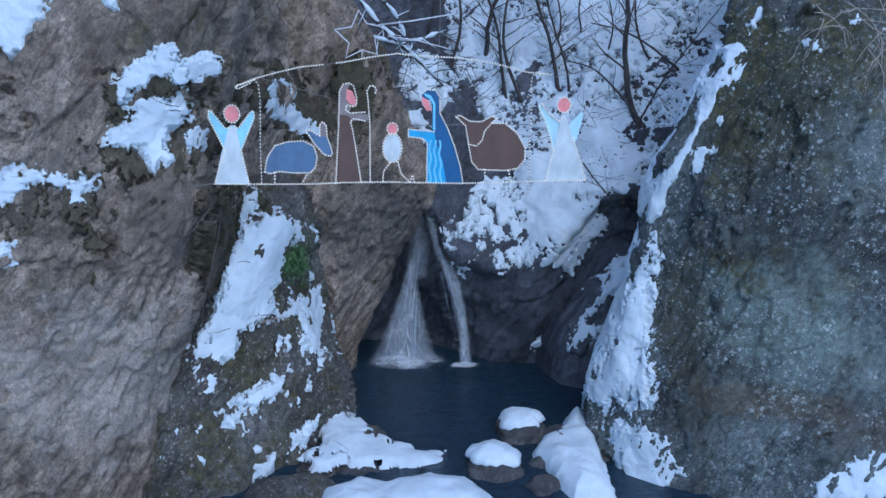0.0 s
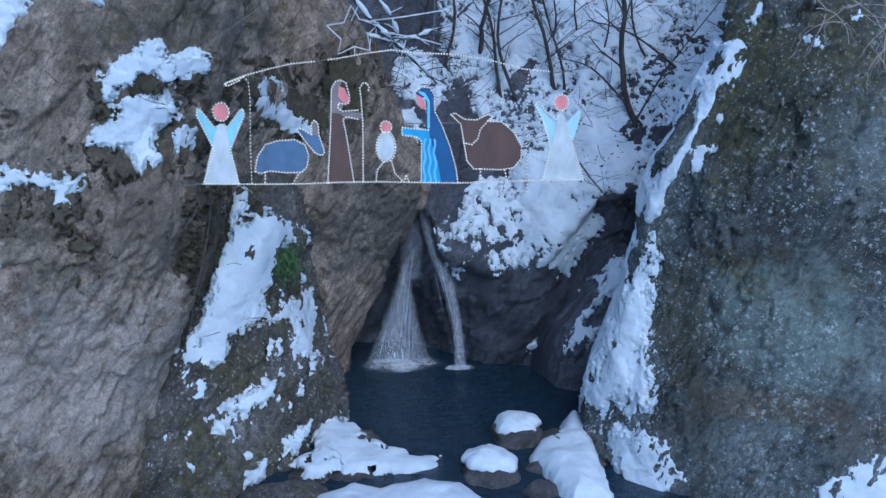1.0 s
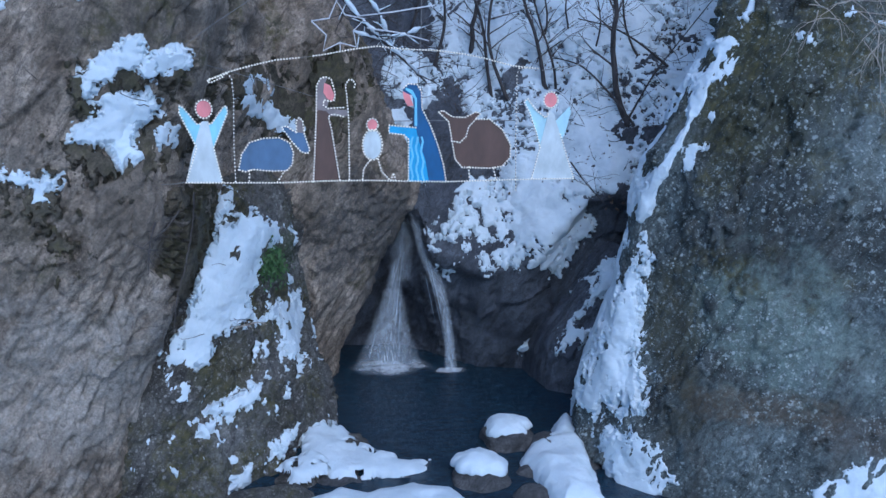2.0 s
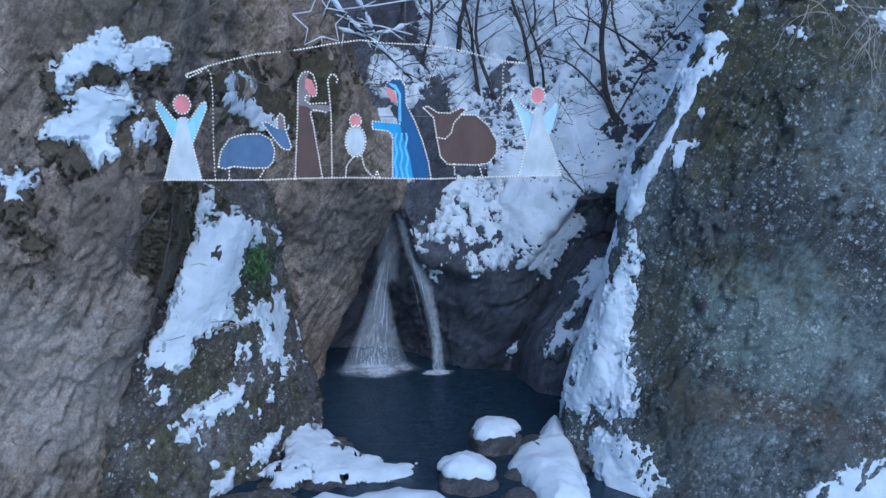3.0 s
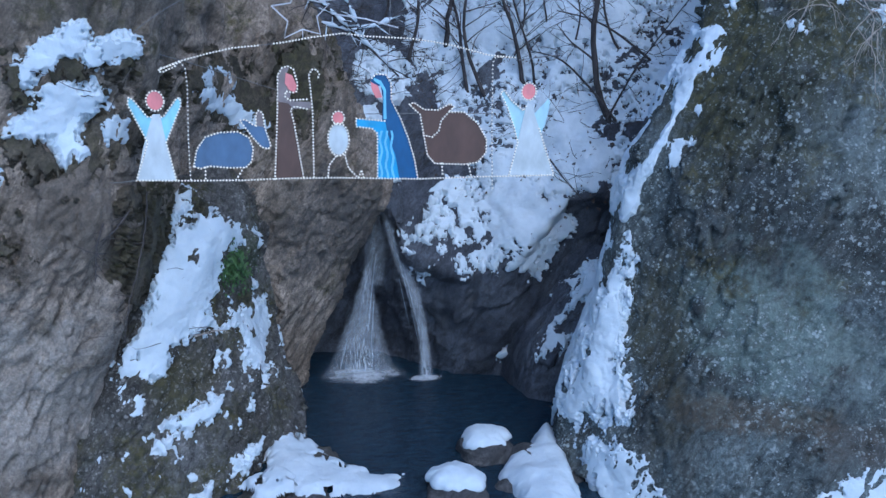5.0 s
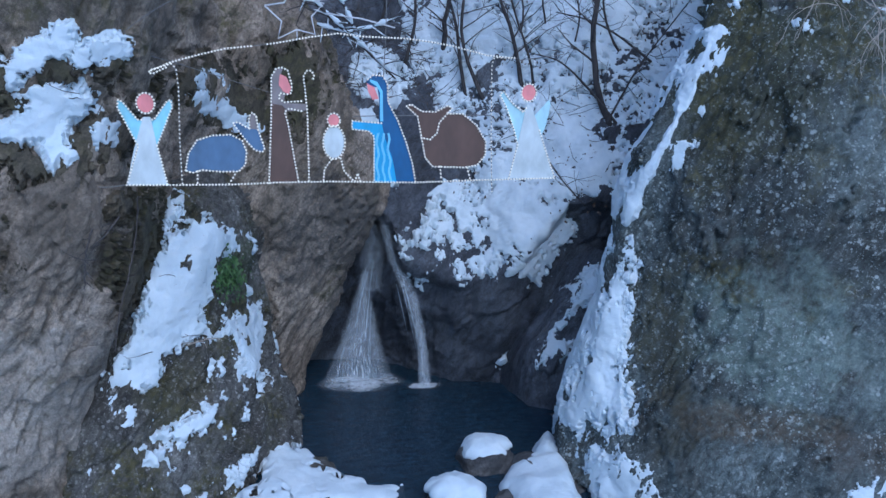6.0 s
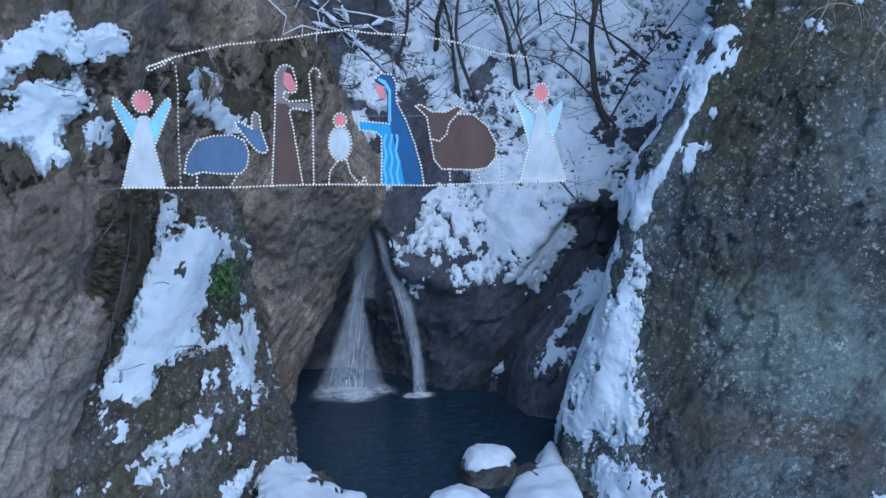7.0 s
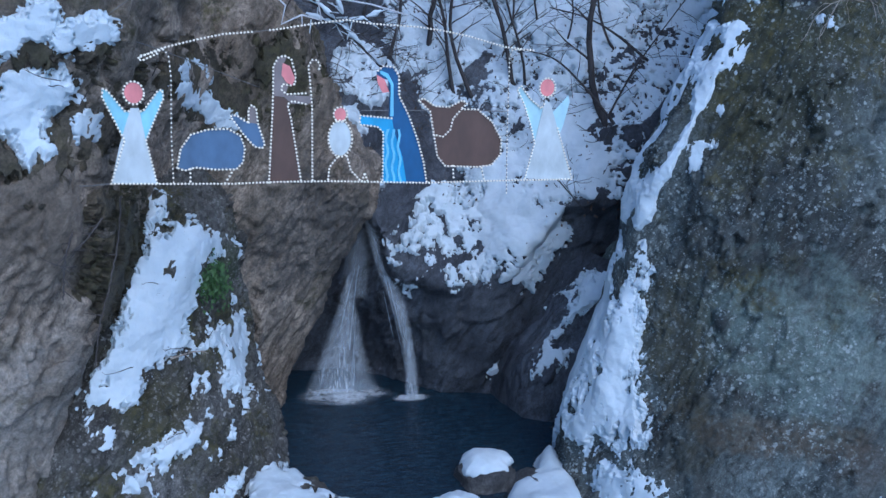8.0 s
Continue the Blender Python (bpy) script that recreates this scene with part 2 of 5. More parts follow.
def plain_material(name, a, b_col, rough=0.7, scale=6, bump=0.004, metal=0.0, stretch=None):
    m, t, b = new_material(name)
    n = Nodes(t)
    f = n.noise(scale, 6, 0.6, stretch)
    n.link(n.mix(n.ramp(f, (0.35, 0.0), (0.65, 1.0)), a, b_col), b.inputs["Base Color"])
    b.inputs["Roughness"].default_value, b.inputs["Metallic"].default_value = rough, metal
    n.link(n.bump(f, 0.5, bump), b.inputs["Normal"])
    return m


# grey-brown rock, warmed further to carry the warmer light on the left
M_CLIFF = rock_material("grey_brown_rock", (0.108, 0.085, 0.064), (0.275, 0.226, 0.176), (0.385, 0.325, 0.262), moss=0.85, moss_at=0.57, moss_up=0.015, stain=0.5,
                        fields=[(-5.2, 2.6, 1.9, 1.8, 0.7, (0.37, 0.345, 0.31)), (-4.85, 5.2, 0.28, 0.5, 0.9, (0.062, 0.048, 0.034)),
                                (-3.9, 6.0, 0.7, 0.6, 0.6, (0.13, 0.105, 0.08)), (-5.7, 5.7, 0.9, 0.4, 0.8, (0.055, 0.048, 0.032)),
                                # first entry darkens the overhanging lip: its shade put into the rock colour
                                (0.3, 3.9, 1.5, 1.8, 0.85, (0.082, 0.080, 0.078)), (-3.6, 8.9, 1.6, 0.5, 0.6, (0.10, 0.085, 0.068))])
M_SPUR = rock_material("mossy_rock", (0.032, 0.030, 0.027), (0.078, 0.074, 0.064), (0.140, 0.138, 0.130), moss=0.9, speck=0.6, moss_at=0.48,
                       fields=[(-2.6, 2.2, 0.7, 0.8, 0.8, (0.062, 0.058, 0.028)), (-1.5, 4.1, 0.35, 0.6, 0.8, (0.035, 0.05, 0.02))])
# grey-green rock, pushed to teal for the bluer light on this side
M_RIGHT = rock_material("speckled_rock", (0.028, 0.033, 0.032), (0.068, 0.080, 0.080), (0.118, 0.145, 0.148), moss=0.8, speck=0.75, pale=(0.42, 0.48, 0.48), moss_at=0.53, moss_up=0.028, stain=0.4,
                        fields=[(7.9, 3.5, 1.5, 1.3, 0.7, (0.175, 0.235, 0.215)), (9.6, 3.0, 0.6, 1.0, 0.7, (0.15, 0.188, 0.18)), (9.0, 6.7, 0.8, 1.0, 0.65, (0.16, 0.195, 0.19)),
                                (7.5, 8.0, 1.5, 1.5, 0.85, (0.040, 0.044, 0.024)), (8.9, 8.7, 1.5, 0.7, 0.8, (0.036, 0.042, 0.022)), (6.25, 3.1, 0.4, 1.6, 0.85, (0.050, 0.048, 0.027)),
                                (7.6, 2.0, 1.6, 0.35, 0.8, (0.085, 0.067, 0.045)), (9.4, 1.6, 0.9, 0.4, 0.7, (0.065, 0.055, 0.045))])
# wet rock, its tones raised towards blue in place of haze in the recess
M_WET = rock_material("wet_dark_rock", (0.030, 0.035, 0.047), (0.066, 0.075, 0.096), (0.105, 0.118, 0.142), moss=0.1, wet=0.7)
M_STONE = rock_material("stream_stone", (0.036, 0.037, 0.040), (0.080, 0.080, 0.081), (0.125, 0.125, 0.125), wet=0.3)
M_MOSS = rock_material("dark_moss", (0.026, 0.023, 0.015), (0.070, 0.062, 0.040), (0.12, 0.10, 0.07), moss=0.6, moss_at=0.45)
M_SNOW = snow_material()
M_BARK = plain_material("bark", (0.020, 0.019, 0.021), (0.058, 0.053, 0.053), 0.9, 9, 0.01, stretch=(1, 1, 0.2))
M_TWIG = plain_material("dry_twig", (0.030, 0.026, 0.027), (0.080, 0.070, 0.067), 0.9, 12)
M_PALE_TWIG = plain_material("pale_root", (0.22, 0.19, 0.16), (0.38, 0.34, 0.29), 0.9, 12)
M_LEAF = plain_material("ivy_leaf", (0.028, 0.070, 0.018), (0.065, 0.13, 0.035), 0.6, 9)
M_CABLE = plain_material("cable", (0.10, 0.10, 0.10), (0.2, 0.2, 0.2), 0.6, 30)


def water_material():
    m, t, b = new_material("pool_water")
    n = Nodes(t)
    # lighter blue streaks paint the ripples' sheen into the base colour
    n.link(n.mix(n.ramp(n.noise(3.2, 7, 0.7, (1, 3.2, 1), 0.6), (0.42, 0.0), (0.62, 1.0)), (0.008, 0.022, 0.042), (0.020, 0.050, 0.080)), b.inputs["Base Color"])
    b.inputs["Roughness"].default_value = 0.08
    b.inputs["IOR"].default_value = 1.33
    first = n.bump(n.noise(2.6, 5, 0.6, (1, 2.4, 1), 0.8), 1.0, 0.16)
    n.link(n.bump(n.noise(7, 5, 0.65, (1, 2.6, 1), 0.6), 1.0, 0.07, first), b.inputs["Normal"])
    return m


def falls_material(name, low, high, most, flat=False):
    """White water: streaks along the drop, see-through between them and where the sheet runs thin."""
    m, t, b = new_material(name)
    n = Nodes(t)
    b.inputs["Base Color"].default_value = (0.72, 0.80, 0.88, 1)
    b.inputs["Roughness"].default_value = 0.5
    s = n.noise(11, 7, 0.72, (2.6, 2.6, 0.16), 0.2) if not flat else n.noise(6, 7, 0.7)
    thick = t.nodes.new("ShaderNodeAttribute")
    thick.attribute_name = "water_depth"
    n.link(n.math("MULTIPLY", n.ramp(s, (low, 0.35 if flat else 0.05), (high, most)), thick.outputs["Fac"]), b.inputs["Alpha"])
    n.link(n.bump(s, 0.3, 0.03), b.inputs["Normal"])
    return m


def spread(ob, values):
    """How dense the water is, point by point."""
    ob.data.attributes.new("water_depth", "FLOAT", "POINT").data.foreach_set("value", np.asarray(values, np.float32).ravel())


M_WATER = water_material()
M_FALLS = falls_material("falling_water", 0.45, 0.66, 0.46)
M_VEIL = falls_material("thin_falling_water", 0.46, 0.78, 0.40)
M_THREAD = plain_material("water_thread", (0.22, 0.28, 0.36), (0.40, 0.48, 0.56), 0.4, 8)
M_FOAM = falls_material("foam", 0.34, 0.60, 0.75, True)

# ---------------------------------------------------------------- the large structure
STREAM = [(-3.5, 10.5), (9.5, 10.5), (7.0, 0), (4.8, -5), (4.4, -12), (6.0, -25), (4.0, -60), (2.5, -60), (3.6, -25), (1.8, -12), (-1.0, -5), (-3.5, 0)]


def ground():
    """One sheet: stream bed in the gorge, snowy hillsides behind the rock faces, out to the distance."""
    a = np.concatenate([-np.geomspace(150, 12, 26), np.linspace(-11, 16, 80), np.geomspace(17, 150, 26)])
    c = np.concatenate([-np.geomspace(150, 12, 26), np.linspace(-11, 16, 80), np.geomspace(17, 150, 26)])
    x, y = np.meshgrid(a, c)
    gorge = [(-160, -160), (-160, -1), (-15, 0.8), (-6, 2.2), (-3.6, 6.5), (-2.0, 10), (-1, 15.5), (12, 15.5), (12, 8), (12.5, 4),
             (17, 1.0), (160, -2), (160, -160)]
    out = -outline_distance(x, y, gorge)
    z = -0.9 + 12.6 * smooth(0.0, 5.0, out) + 0.10 * np.clip(out - 5, 0, 200)
    stream = outline_distance(x, y, STREAM)
    z = z + 1.3 * smooth(0.3, -1.2, stream) * smooth(-1.0, -3.0, y)
    p = np.stack([x, y, z * 0], -1)
    z = z + 0.25 * fbm(p, 0.5, 4, 3) + smooth(2, 20, out) * 2.5 * fbm(p, 0.06, 3, 9)
    far = smooth(-14, -40, y)
    z = z + far * (1.5 * fbm(p, 0.07, 3, 5) + 0.6)
    return sheet_object("ground", np.stack([x, y, z], -1), M_SNOW)


def rocky(base, seed, lump=0.35, rough=0.10):
    """Low swell and fine relief of a rock face, as two arrays of displaced points."""
    n = normals(base)
    swell = lump * fbm(base * (1, 1, 0.7), 0.55, 3, seed) + 0.22 * lump * fbm(base, 1.3, 3, seed + 20)
    low = base + n * swell[..., None]
    # relief drawn out along strata that lean to one side
    tilt = radians(32)
    along = base[..., 0] * math.sin(tilt) + base[..., 2] * math.cos(tilt)
    across = base[..., 0] * math.cos(tilt) - base[..., 2] * math.sin(tilt)
    q = np.stack([across, base[..., 1], along * 0.45], -1)
    ridge = 1 - np.abs(fbm(q, 1.2, 5, seed + 40, 0.6))
    warped = q + 0.22 * fbm(base, 1.7, 4, seed + 3, 0.6)[..., None]
    fine = rough * (0.30 * fbm(q * (1.2, 1, 0.85), 3.6, 6, seed + 60, 0.74) - 0.55 * ridge ** 6 + 1.35 * facets(warped, 0.95, seed) + 0.40 * facets(warped * (1.5, 1, 0.7), 2.8, seed + 5))
    return low, low + n * fine[..., None], n


def facing(grid, eye=(0, -16, 8)):
    """The normals, turned to the open side of the gorge."""
    n = normals(grid)
    flip = np.sign(((np.array(eye) - grid) * n).sum(-1, keepdims=True).mean())
    return n * flip


def finer(grid, k):
    """The same sheet with k times as many cells each way."""
    for axis in (0, 1):
        n = grid.shape[axis]
        t = np.linspace(0, n - 1, (n - 1) * k + 1)
        a = np.minimum(t.astype(int), n - 2)
        f = (t - a).reshape((-1, 1, 1) if axis == 0 else (1, -1, 1))
        grid = np.take(grid, a, axis) * (1 - f) + np.take(grid, a + 1, axis) * f
    return grid


def largest_island(keep):
    """The largest connected piece of a grid of cells."""
    label = np.where(keep, np.arange(1, keep.size + 1).reshape(keep.shape), 0)
    pad = np.pad(label, 1)
    for _ in range(500):
        best = pad.copy()
        for axis in (0, 1):
            for step in (1, -1):
                best = np.maximum(best, np.roll(pad, step, axis))
        best = np.where(np.pad(keep, 1), best, 0)
        if (best == pad).all():
            break
        pad = best
    label = pad[1:-1, 1:-1]
    values, counts = np.unique(label[keep], return_counts=True)
    return label == values[counts.argmax()]


def spilled(name, pieces, label):
    """The crumbs beside the patches, as one object."""
    verts, faces, base = [], [], 0
    for v, f in pieces:
        verts.append(v)
        faces.append(f + base)
        base += len(v)
    if verts:
        tagged(mesh_object(name, np.concatenate(verts).tolist(), np.concatenate(faces).tolist(), M_SNOW), label, "snow", kind="stuff")


def snow_on(name, low, side, mask_of, label, thick=0.10, ragged=0.10, seed=5, fine=2, kind="", streak=0.5, group="", holes=0.12, spill=None, material=None, category="snow"):
    """A snow layer on a sheet, where mask_of(points) (metres inside the patch) is positive; it thins out to a broken rim."""
    rough_mask = mask_of(low)
    rows, cols = np.where(rough_mask > -0.35)
    if not len(rows):
        return None
    a, b, c, d = max(rows.min() - 2, 0), rows.max() + 3, max(cols.min() - 2, 0), cols.max() + 3
    low, side = finer(low[a:b, c:d], fine), finer(side[a:b, c:d], fine)
    mask = mask_of(low)
    near = mask > -0.5
    p = low[near]
    broken = np.full(mask.shape, -1.0)
    broken[near] = mask[near] + ragged * (0.6 * fbm(p, 2.2, 3, seed) + 1.2 * fbm(p, 7.0, 5, seed + 9, 0.68)
                                          + streak * fbm(p * (1, 1, 0.28), 9.0, 3, seed + 14))
    broken[near] -= holes * smooth(0.30, 0.60, fbm(p * (1, 1, 0.6), 5.5, 4, seed + 21, 0.6))
    full = np.zeros(mask.shape)
    full[near] = thick * (0.75 + 0.45 * fbm(p, 1.6, 4, seed + 4, 0.6))
    height = np.clip(np.minimum(broken * 1.3, full), -0.10, 1)
    top = low + side * height[..., None] + np.array((0, 0, 0.25)) * np.clip(height, 0, 1)[..., None]
    corner = broken > -0.10
    keep = corner[:-1, :-1] | corner[1:, :-1] | corner[:-1, 1:] | corner[1:, 1:]
    if not keep.any():
        return None
    if spill is not None:
        main = largest_island(keep)
        faces = grid_faces(*top.shape[:2], keep & ~main)
        if len(faces):
            used, index = np.unique(faces, return_inverse=True)
            spill.append((top.reshape(-1, 3)[used], index.reshape(faces.shape)))
        keep = main
    ob = sheet_object(name, top, material or M_SNOW, keep)
    return tagged(ob, label, category, group, kind)


def patches(grid, outlines, default=-9.0):
    """Distance inside the nearest of several outlines drawn on x and z."""
    mask = np.full(grid.shape[:2], default)
    for o in outlines:
        mask = np.maximum(mask, outline_distance(grid[..., 0], grid[..., 2], o))
    return mask


tagged(ground(), "snow-covered ground with a stream bed through the gorge", "ground", kind="structure")

# left cliff, level by level, from the far end to the lip beside the waterfall and round behind it
LEFT = loft([
    (-1.5, [(-15, -1.6), (-8, -0.9), (-5.5, -0.3), (-4.5, 0.6), (-2.6, 3.9), (-1.0, 5.2), (-0.65, 5.9), (-0.4, 7.2), (-0.2, 9.5)]),
    (0.6, [(-15, -1.4), (-8, -0.8), (-5.5, -0.3), (-4.5, 0.6), (-2.6, 3.9), (-0.9, 5.2), (0.08, 5.9), (-0.1, 7.2), (-0.2, 9.5)]),
    (2.6, [(-15, -1.2), (-8, -0.7), (-5.3, -0.3), (-4.2, 0.55), (-2.5, 3.9), (-0.6, 5.0), (0.66, 5.6), (0.5, 7.2), (-0.2, 9.5)]),
    (4.2, [(-15, -1.0), (-8, -0.7), (-5.0, -0.45), (-3.65, 0.4), (-2.3, 3.9), (-0.4, 4.8), (1.30, 5.1), (1.2, 7.4), (0.2, 9.5)]),
    (5.6, [(-15, -0.8), (-8, -0.6), (-4.9, -0.5), (-3.3, 0.0), (-2.2, 3.8), (-0.2, 4.5), (1.66, 4.9), (1.6, 7.6), (0.8, 9.5)]),
    (7.0, [(-15, -0.5), (-8, -0.4), (-4.8, -0.4), (-3.2, 0.3), (-2.1, 4.0), (-0.3, 4.9), (0.9, 5.3), (1.2, 7.6), (0.8, 9.8)]),
    (8.7, [(-15, 0), (-8, -0.2), (-4.6, -0.4), (-2.9, 0.0), (-1.9, 4.2), (-0.9, 4.8), (0.05, 5.3), (0.3, 7.6), (0.2, 9.8)]),
    (11.0, [(-15, 1.2), (-8, 0.6), (-4.4, 0.3), (-2.8, 0.8), (-2.2, 4.4), (-1.6, 5.2), (-1.1, 6.0), (-0.7, 8.2), (-0.5, 10)]),
    (13.5, [(-15, 3.5), (-8, 2.8), (-5.0, 2.4), (-3.8, 2.8), (-3.0, 5.4), (-2.4, 6.2), (-1.9, 7.4), (-1.3, 9.2), (-1, 11)]),
], 400, 330)
LEFT_LOW, LEFT_FACE, _ = rocky(LEFT, 11, 0.22, 0.17)
LEFT_SIDE = facing(LEFT_LOW)
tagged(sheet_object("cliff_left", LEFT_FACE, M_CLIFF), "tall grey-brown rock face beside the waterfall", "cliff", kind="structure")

# buttress in front of it, leaning back to a narrow top
SPUR = loft([
    (-1.5, [(-5.4, 1.2), (-4.2, -0.5), (-2.7, -0.4), (-1.3, 1.3), (-0.2, 3.1), (-0.3, 6.0)]),
    (0.2, [(-5.4, 1.2), (-4.2, -0.2), (-2.6, 0.1), (-1.35, 1.8), (-0.5, 3.2), (-0.5, 6.0)]),
    (1.7, [(-5.2, 1.6), (-4.0, 0.4), (-2.7, 1.1), (-1.6, 2.2), (-0.95, 3.7), (-0.8, 6.0)]),
    (3.2, [(-4.6, 2.0), (-3.5, 1.1), (-2.6, 1.8), (-1.8, 2.7), (-1.2, 3.9), (-1.0, 6.2)]),
    (4.5, [(-4.0, 2.4), (-3.0, 1.7), (-2.4, 2.0), (-1.8, 2.6), (-1.25, 3.6), (-1.2, 6.2)]),
    (5.4, [(-3.5, 3.0), (-2.75, 2.3), (-2.3, 2.4), (-1.9, 2.9), (-1.5, 3.8), (-1.4, 6.2)]),
    (6.1, [(-3.0, 4.2), (-2.55, 3.6), (-2.3, 3.6), (-2.1, 3.9), (-1.9, 4.6), (-1.8, 6.4)]),
], 230, 220)
SPUR_LOW, SPUR_FACE, _ = rocky(SPUR, 31, 0.18, 0.16)
SPUR_SIDE = facing(SPUR_LOW)
tagged(sheet_object("cliff_buttress", SPUR_FACE, M_SPUR), "mossy dark rock buttress with broken snow at the cliff's foot", "rock", kind="structure")

# right cliff, from behind the flank over the edge to the far end
RIGHT = loft([
    (-1.5, [(7.4, 7.5), (5.9, 3.8), (4.80, 1.4), (5.0, -0.6), (6.6, -1.8), (9.6, -2.6), (12.0, -3.2), (17, -4.5)]),
    (0.8, [(7.5, 7.5), (5.95, 3.6), (4.85, 1.4), (5.4, -0.4), (6.7, -1.3), (9.3, -2.0), (12.0, -2.6), (17, -4)]),
    (2.6, [(8.0, 7.5), (6.35, 3.5), (5.24, 1.25), (5.65, 0.3), (6.6, -0.9), (9.2, -1.7), (12.0, -2.2), (17, -3.5)]),
    (4.6, [(8.9, 7.5), (6.95, 3.5), (5.84, 1.45), (6.15, 0.8), (7.0, -0.5), (9.2, -1.5), (12.0, -1.8), (17, -3)]),
    (6.6, [(9.4, 7.5), (7.35, 3.4), (6.04, 1.3), (6.5, 0.4), (7.4, -0.4), (9.1, -1.1), (12.0, -1.0), (17, -2)]),
    (8.6, [(10.4, 7.5), (8.6, 3.6), (7.14, 1.5), (7.36, 0.5), (8.1, -0.2), (9.6, -0.2), (12.4, 0.0), (17, -1)]),
    (11.0, [(12.2, 8.5), (9.8, 4.6), (8.2, 2.4), (8.5, 1.5), (9.3, 1.0), (10.6, 1.2), (13.0, 1.6), (17, 1)]),
    (13.5, [(13.9, 10), (11.7, 6.6), (10.0, 4.4), (10.3, 3.4), (11.0, 3.0), (12.0, 3.2), (14.0, 3.6), (17, 3.4)]),
], 400, 330)
RIGHT_LOW, RIGHT_FACE, _ = rocky(RIGHT, 51, 0.20, 0.14)
RIGHT_SIDE = facing(RIGHT_LOW)
tagged(sheet_object("cliff_right", RIGHT_FACE, M_RIGHT), "dark grey-green rock face flecked with pale lichen", "cliff", kind="structure")


# back of the gorge: a dark wet wall round the pool, with a wooded slope that leans away above its lip
def back_depth(x, z):
    lip = np.interp(x, [-2, 1.2, 2.0, 2.4, 3.4, 4.2, 5.2, 6.2, 7.2, 8.0, 13], [5.2, 4.9, 4.0, 3.0, 2.75, 2.8, 3.6, 4.6, 4.9, 5.4, 6.0])
    wall = np.interp(x, [-2, 0.5, 1.6, 2.6, 3.4, 4.6, 5.2, 6.0, 8.0, 13], [7.4, 7.4, 7.2, 6.3, 5.5, 5.2, 5.3, 5.35, 5.2, 5.2])
    front = np.interp(x, [-2, 1.0, 2.2, 3.4, 5.0, 6.2, 8.0, 13], [7.2, 6.9, 5.8, 5.3, 5.0, 4.9, 4.6, 4.6])
    above = front + 0.78 * np.clip(z - lip, 0, 30)
    under = wall + 0.10 * np.clip(lip - z, 0, 4)
    t = smooth(-0.35, 0.25, z - lip)
    return under * (1 - t) + above * t


bx, bz = np.meshgrid(np.linspace(-2.2, 13.5, 330), np.linspace(-1.5, 15, 330))
wob = np.stack([bx, bz * 0, bz], -1)
BACK = np.stack([bx, back_depth(bx + 0.18 * fbm(wob, 0.9, 3, 71), bz + 0.16 * fbm(wob, 0.8, 3, 72)), bz], -1)
BACK_LOW, BACK_FACE, _ = rocky(BACK, 77, 0.16, 0.11)
BACK_SIDE = facing(BACK_LOW)
tagged(sheet_object("gorge_wall_back", BACK_FACE, M_WET), "dark wet rock wall behind the pool under a wooded slope", "rock", kind="structure")

# ledge in the dark gully, a slab that leans against the right cliff
LEDGE = loft([
    (-1.2, [(4.6, 7.0), (4.75, 5.0), (5.2, 4.1), (5.9, 3.8), (7.4, 3.4)]),
    (0.9, [(4.8, 7.0), (4.95, 5.0), (5.25, 4.3), (5.9, 3.9), (7.4, 3.4)]),
    (2.0, [(5.3, 7.2), (5.5, 5.2), (5.7, 4.5), (6.2, 4.0), (7.6, 3.4)]),
    (3.0, [(6.0, 7.2), (6.1, 5.4), (6.25, 4.6), (6.7, 4.1), (8.0, 3.6)]),
    (3.6, [(6.6, 7.4), (6.7, 6.0), (6.8, 5.2), (7.1, 4.7), (8.2, 4.2)]),
], 110, 110)
LEDGE_LOW, LEDGE_FACE, _ = rocky(LEDGE, 91, 0.10, 0.09)
LEDGE_SIDE = facing(LEDGE_LOW)
tagged(sheet_object("gully_ledge", LEDGE_FACE, M_WET), "dark leaning rock ledge in the gully, streaked with snow", "rock", kind="structure")

# pool
px, py = np.meshgrid(np.linspace(-4, 10, 90), np.linspace(-62, 10.5, 300))
wet = outline_distance(px, py, STREAM) > -1.2
pool = sheet_object("pool_water", np.stack([px, py, 0 * px], -1), M_WATER, wet[:-1, :-1] & wet[1:, 1:])
tagged(pool, "still dark blue pool under the waterfall", "water", kind="structure")

# snow patches, as outlines on x and z
SNOW_LEFT = [
    [(-6.26, 9.9), (-5.5, 9.9), (-5.52, 9.3), (-5.60, 9.1), (-5.74, 8.97), (-5.95, 8.66), (-6.25, 8.61)],
    [(-4.10, 8.46), (-3.67, 8.67), (-3.49, 8.58), (-3.33, 8.25), (-3.40, 8.03), (-3.60, 8.22), (-3.89, 8.25), (-4.05, 8.0), (-4.42, 7.80), (-4.52, 8.08)],
    [(-3.30, 8.36), (-3.1, 8.46), (-2.84, 8.43), (-2.89, 8.26), (-3.08, 8.25), (-3.10, 8.07), (-3.28, 8.05)],
    [(-4.84, 6.99), (-4.59, 7.25), (-4.42, 7.43), (-4.16, 7.74), (-3.9, 7.78), (-3.39, 7.64), (-3.54, 7.33), (-3.83, 7.19), (-3.74, 6.71), (-4.01, 6.58), (-4.21, 6.91), (-4.41, 7.01)],
    [(-3.46, 7.08), (-3.28, 7.28), (-3.10, 7.15), (-3.17, 6.97), (-3.43, 6.87)],
]
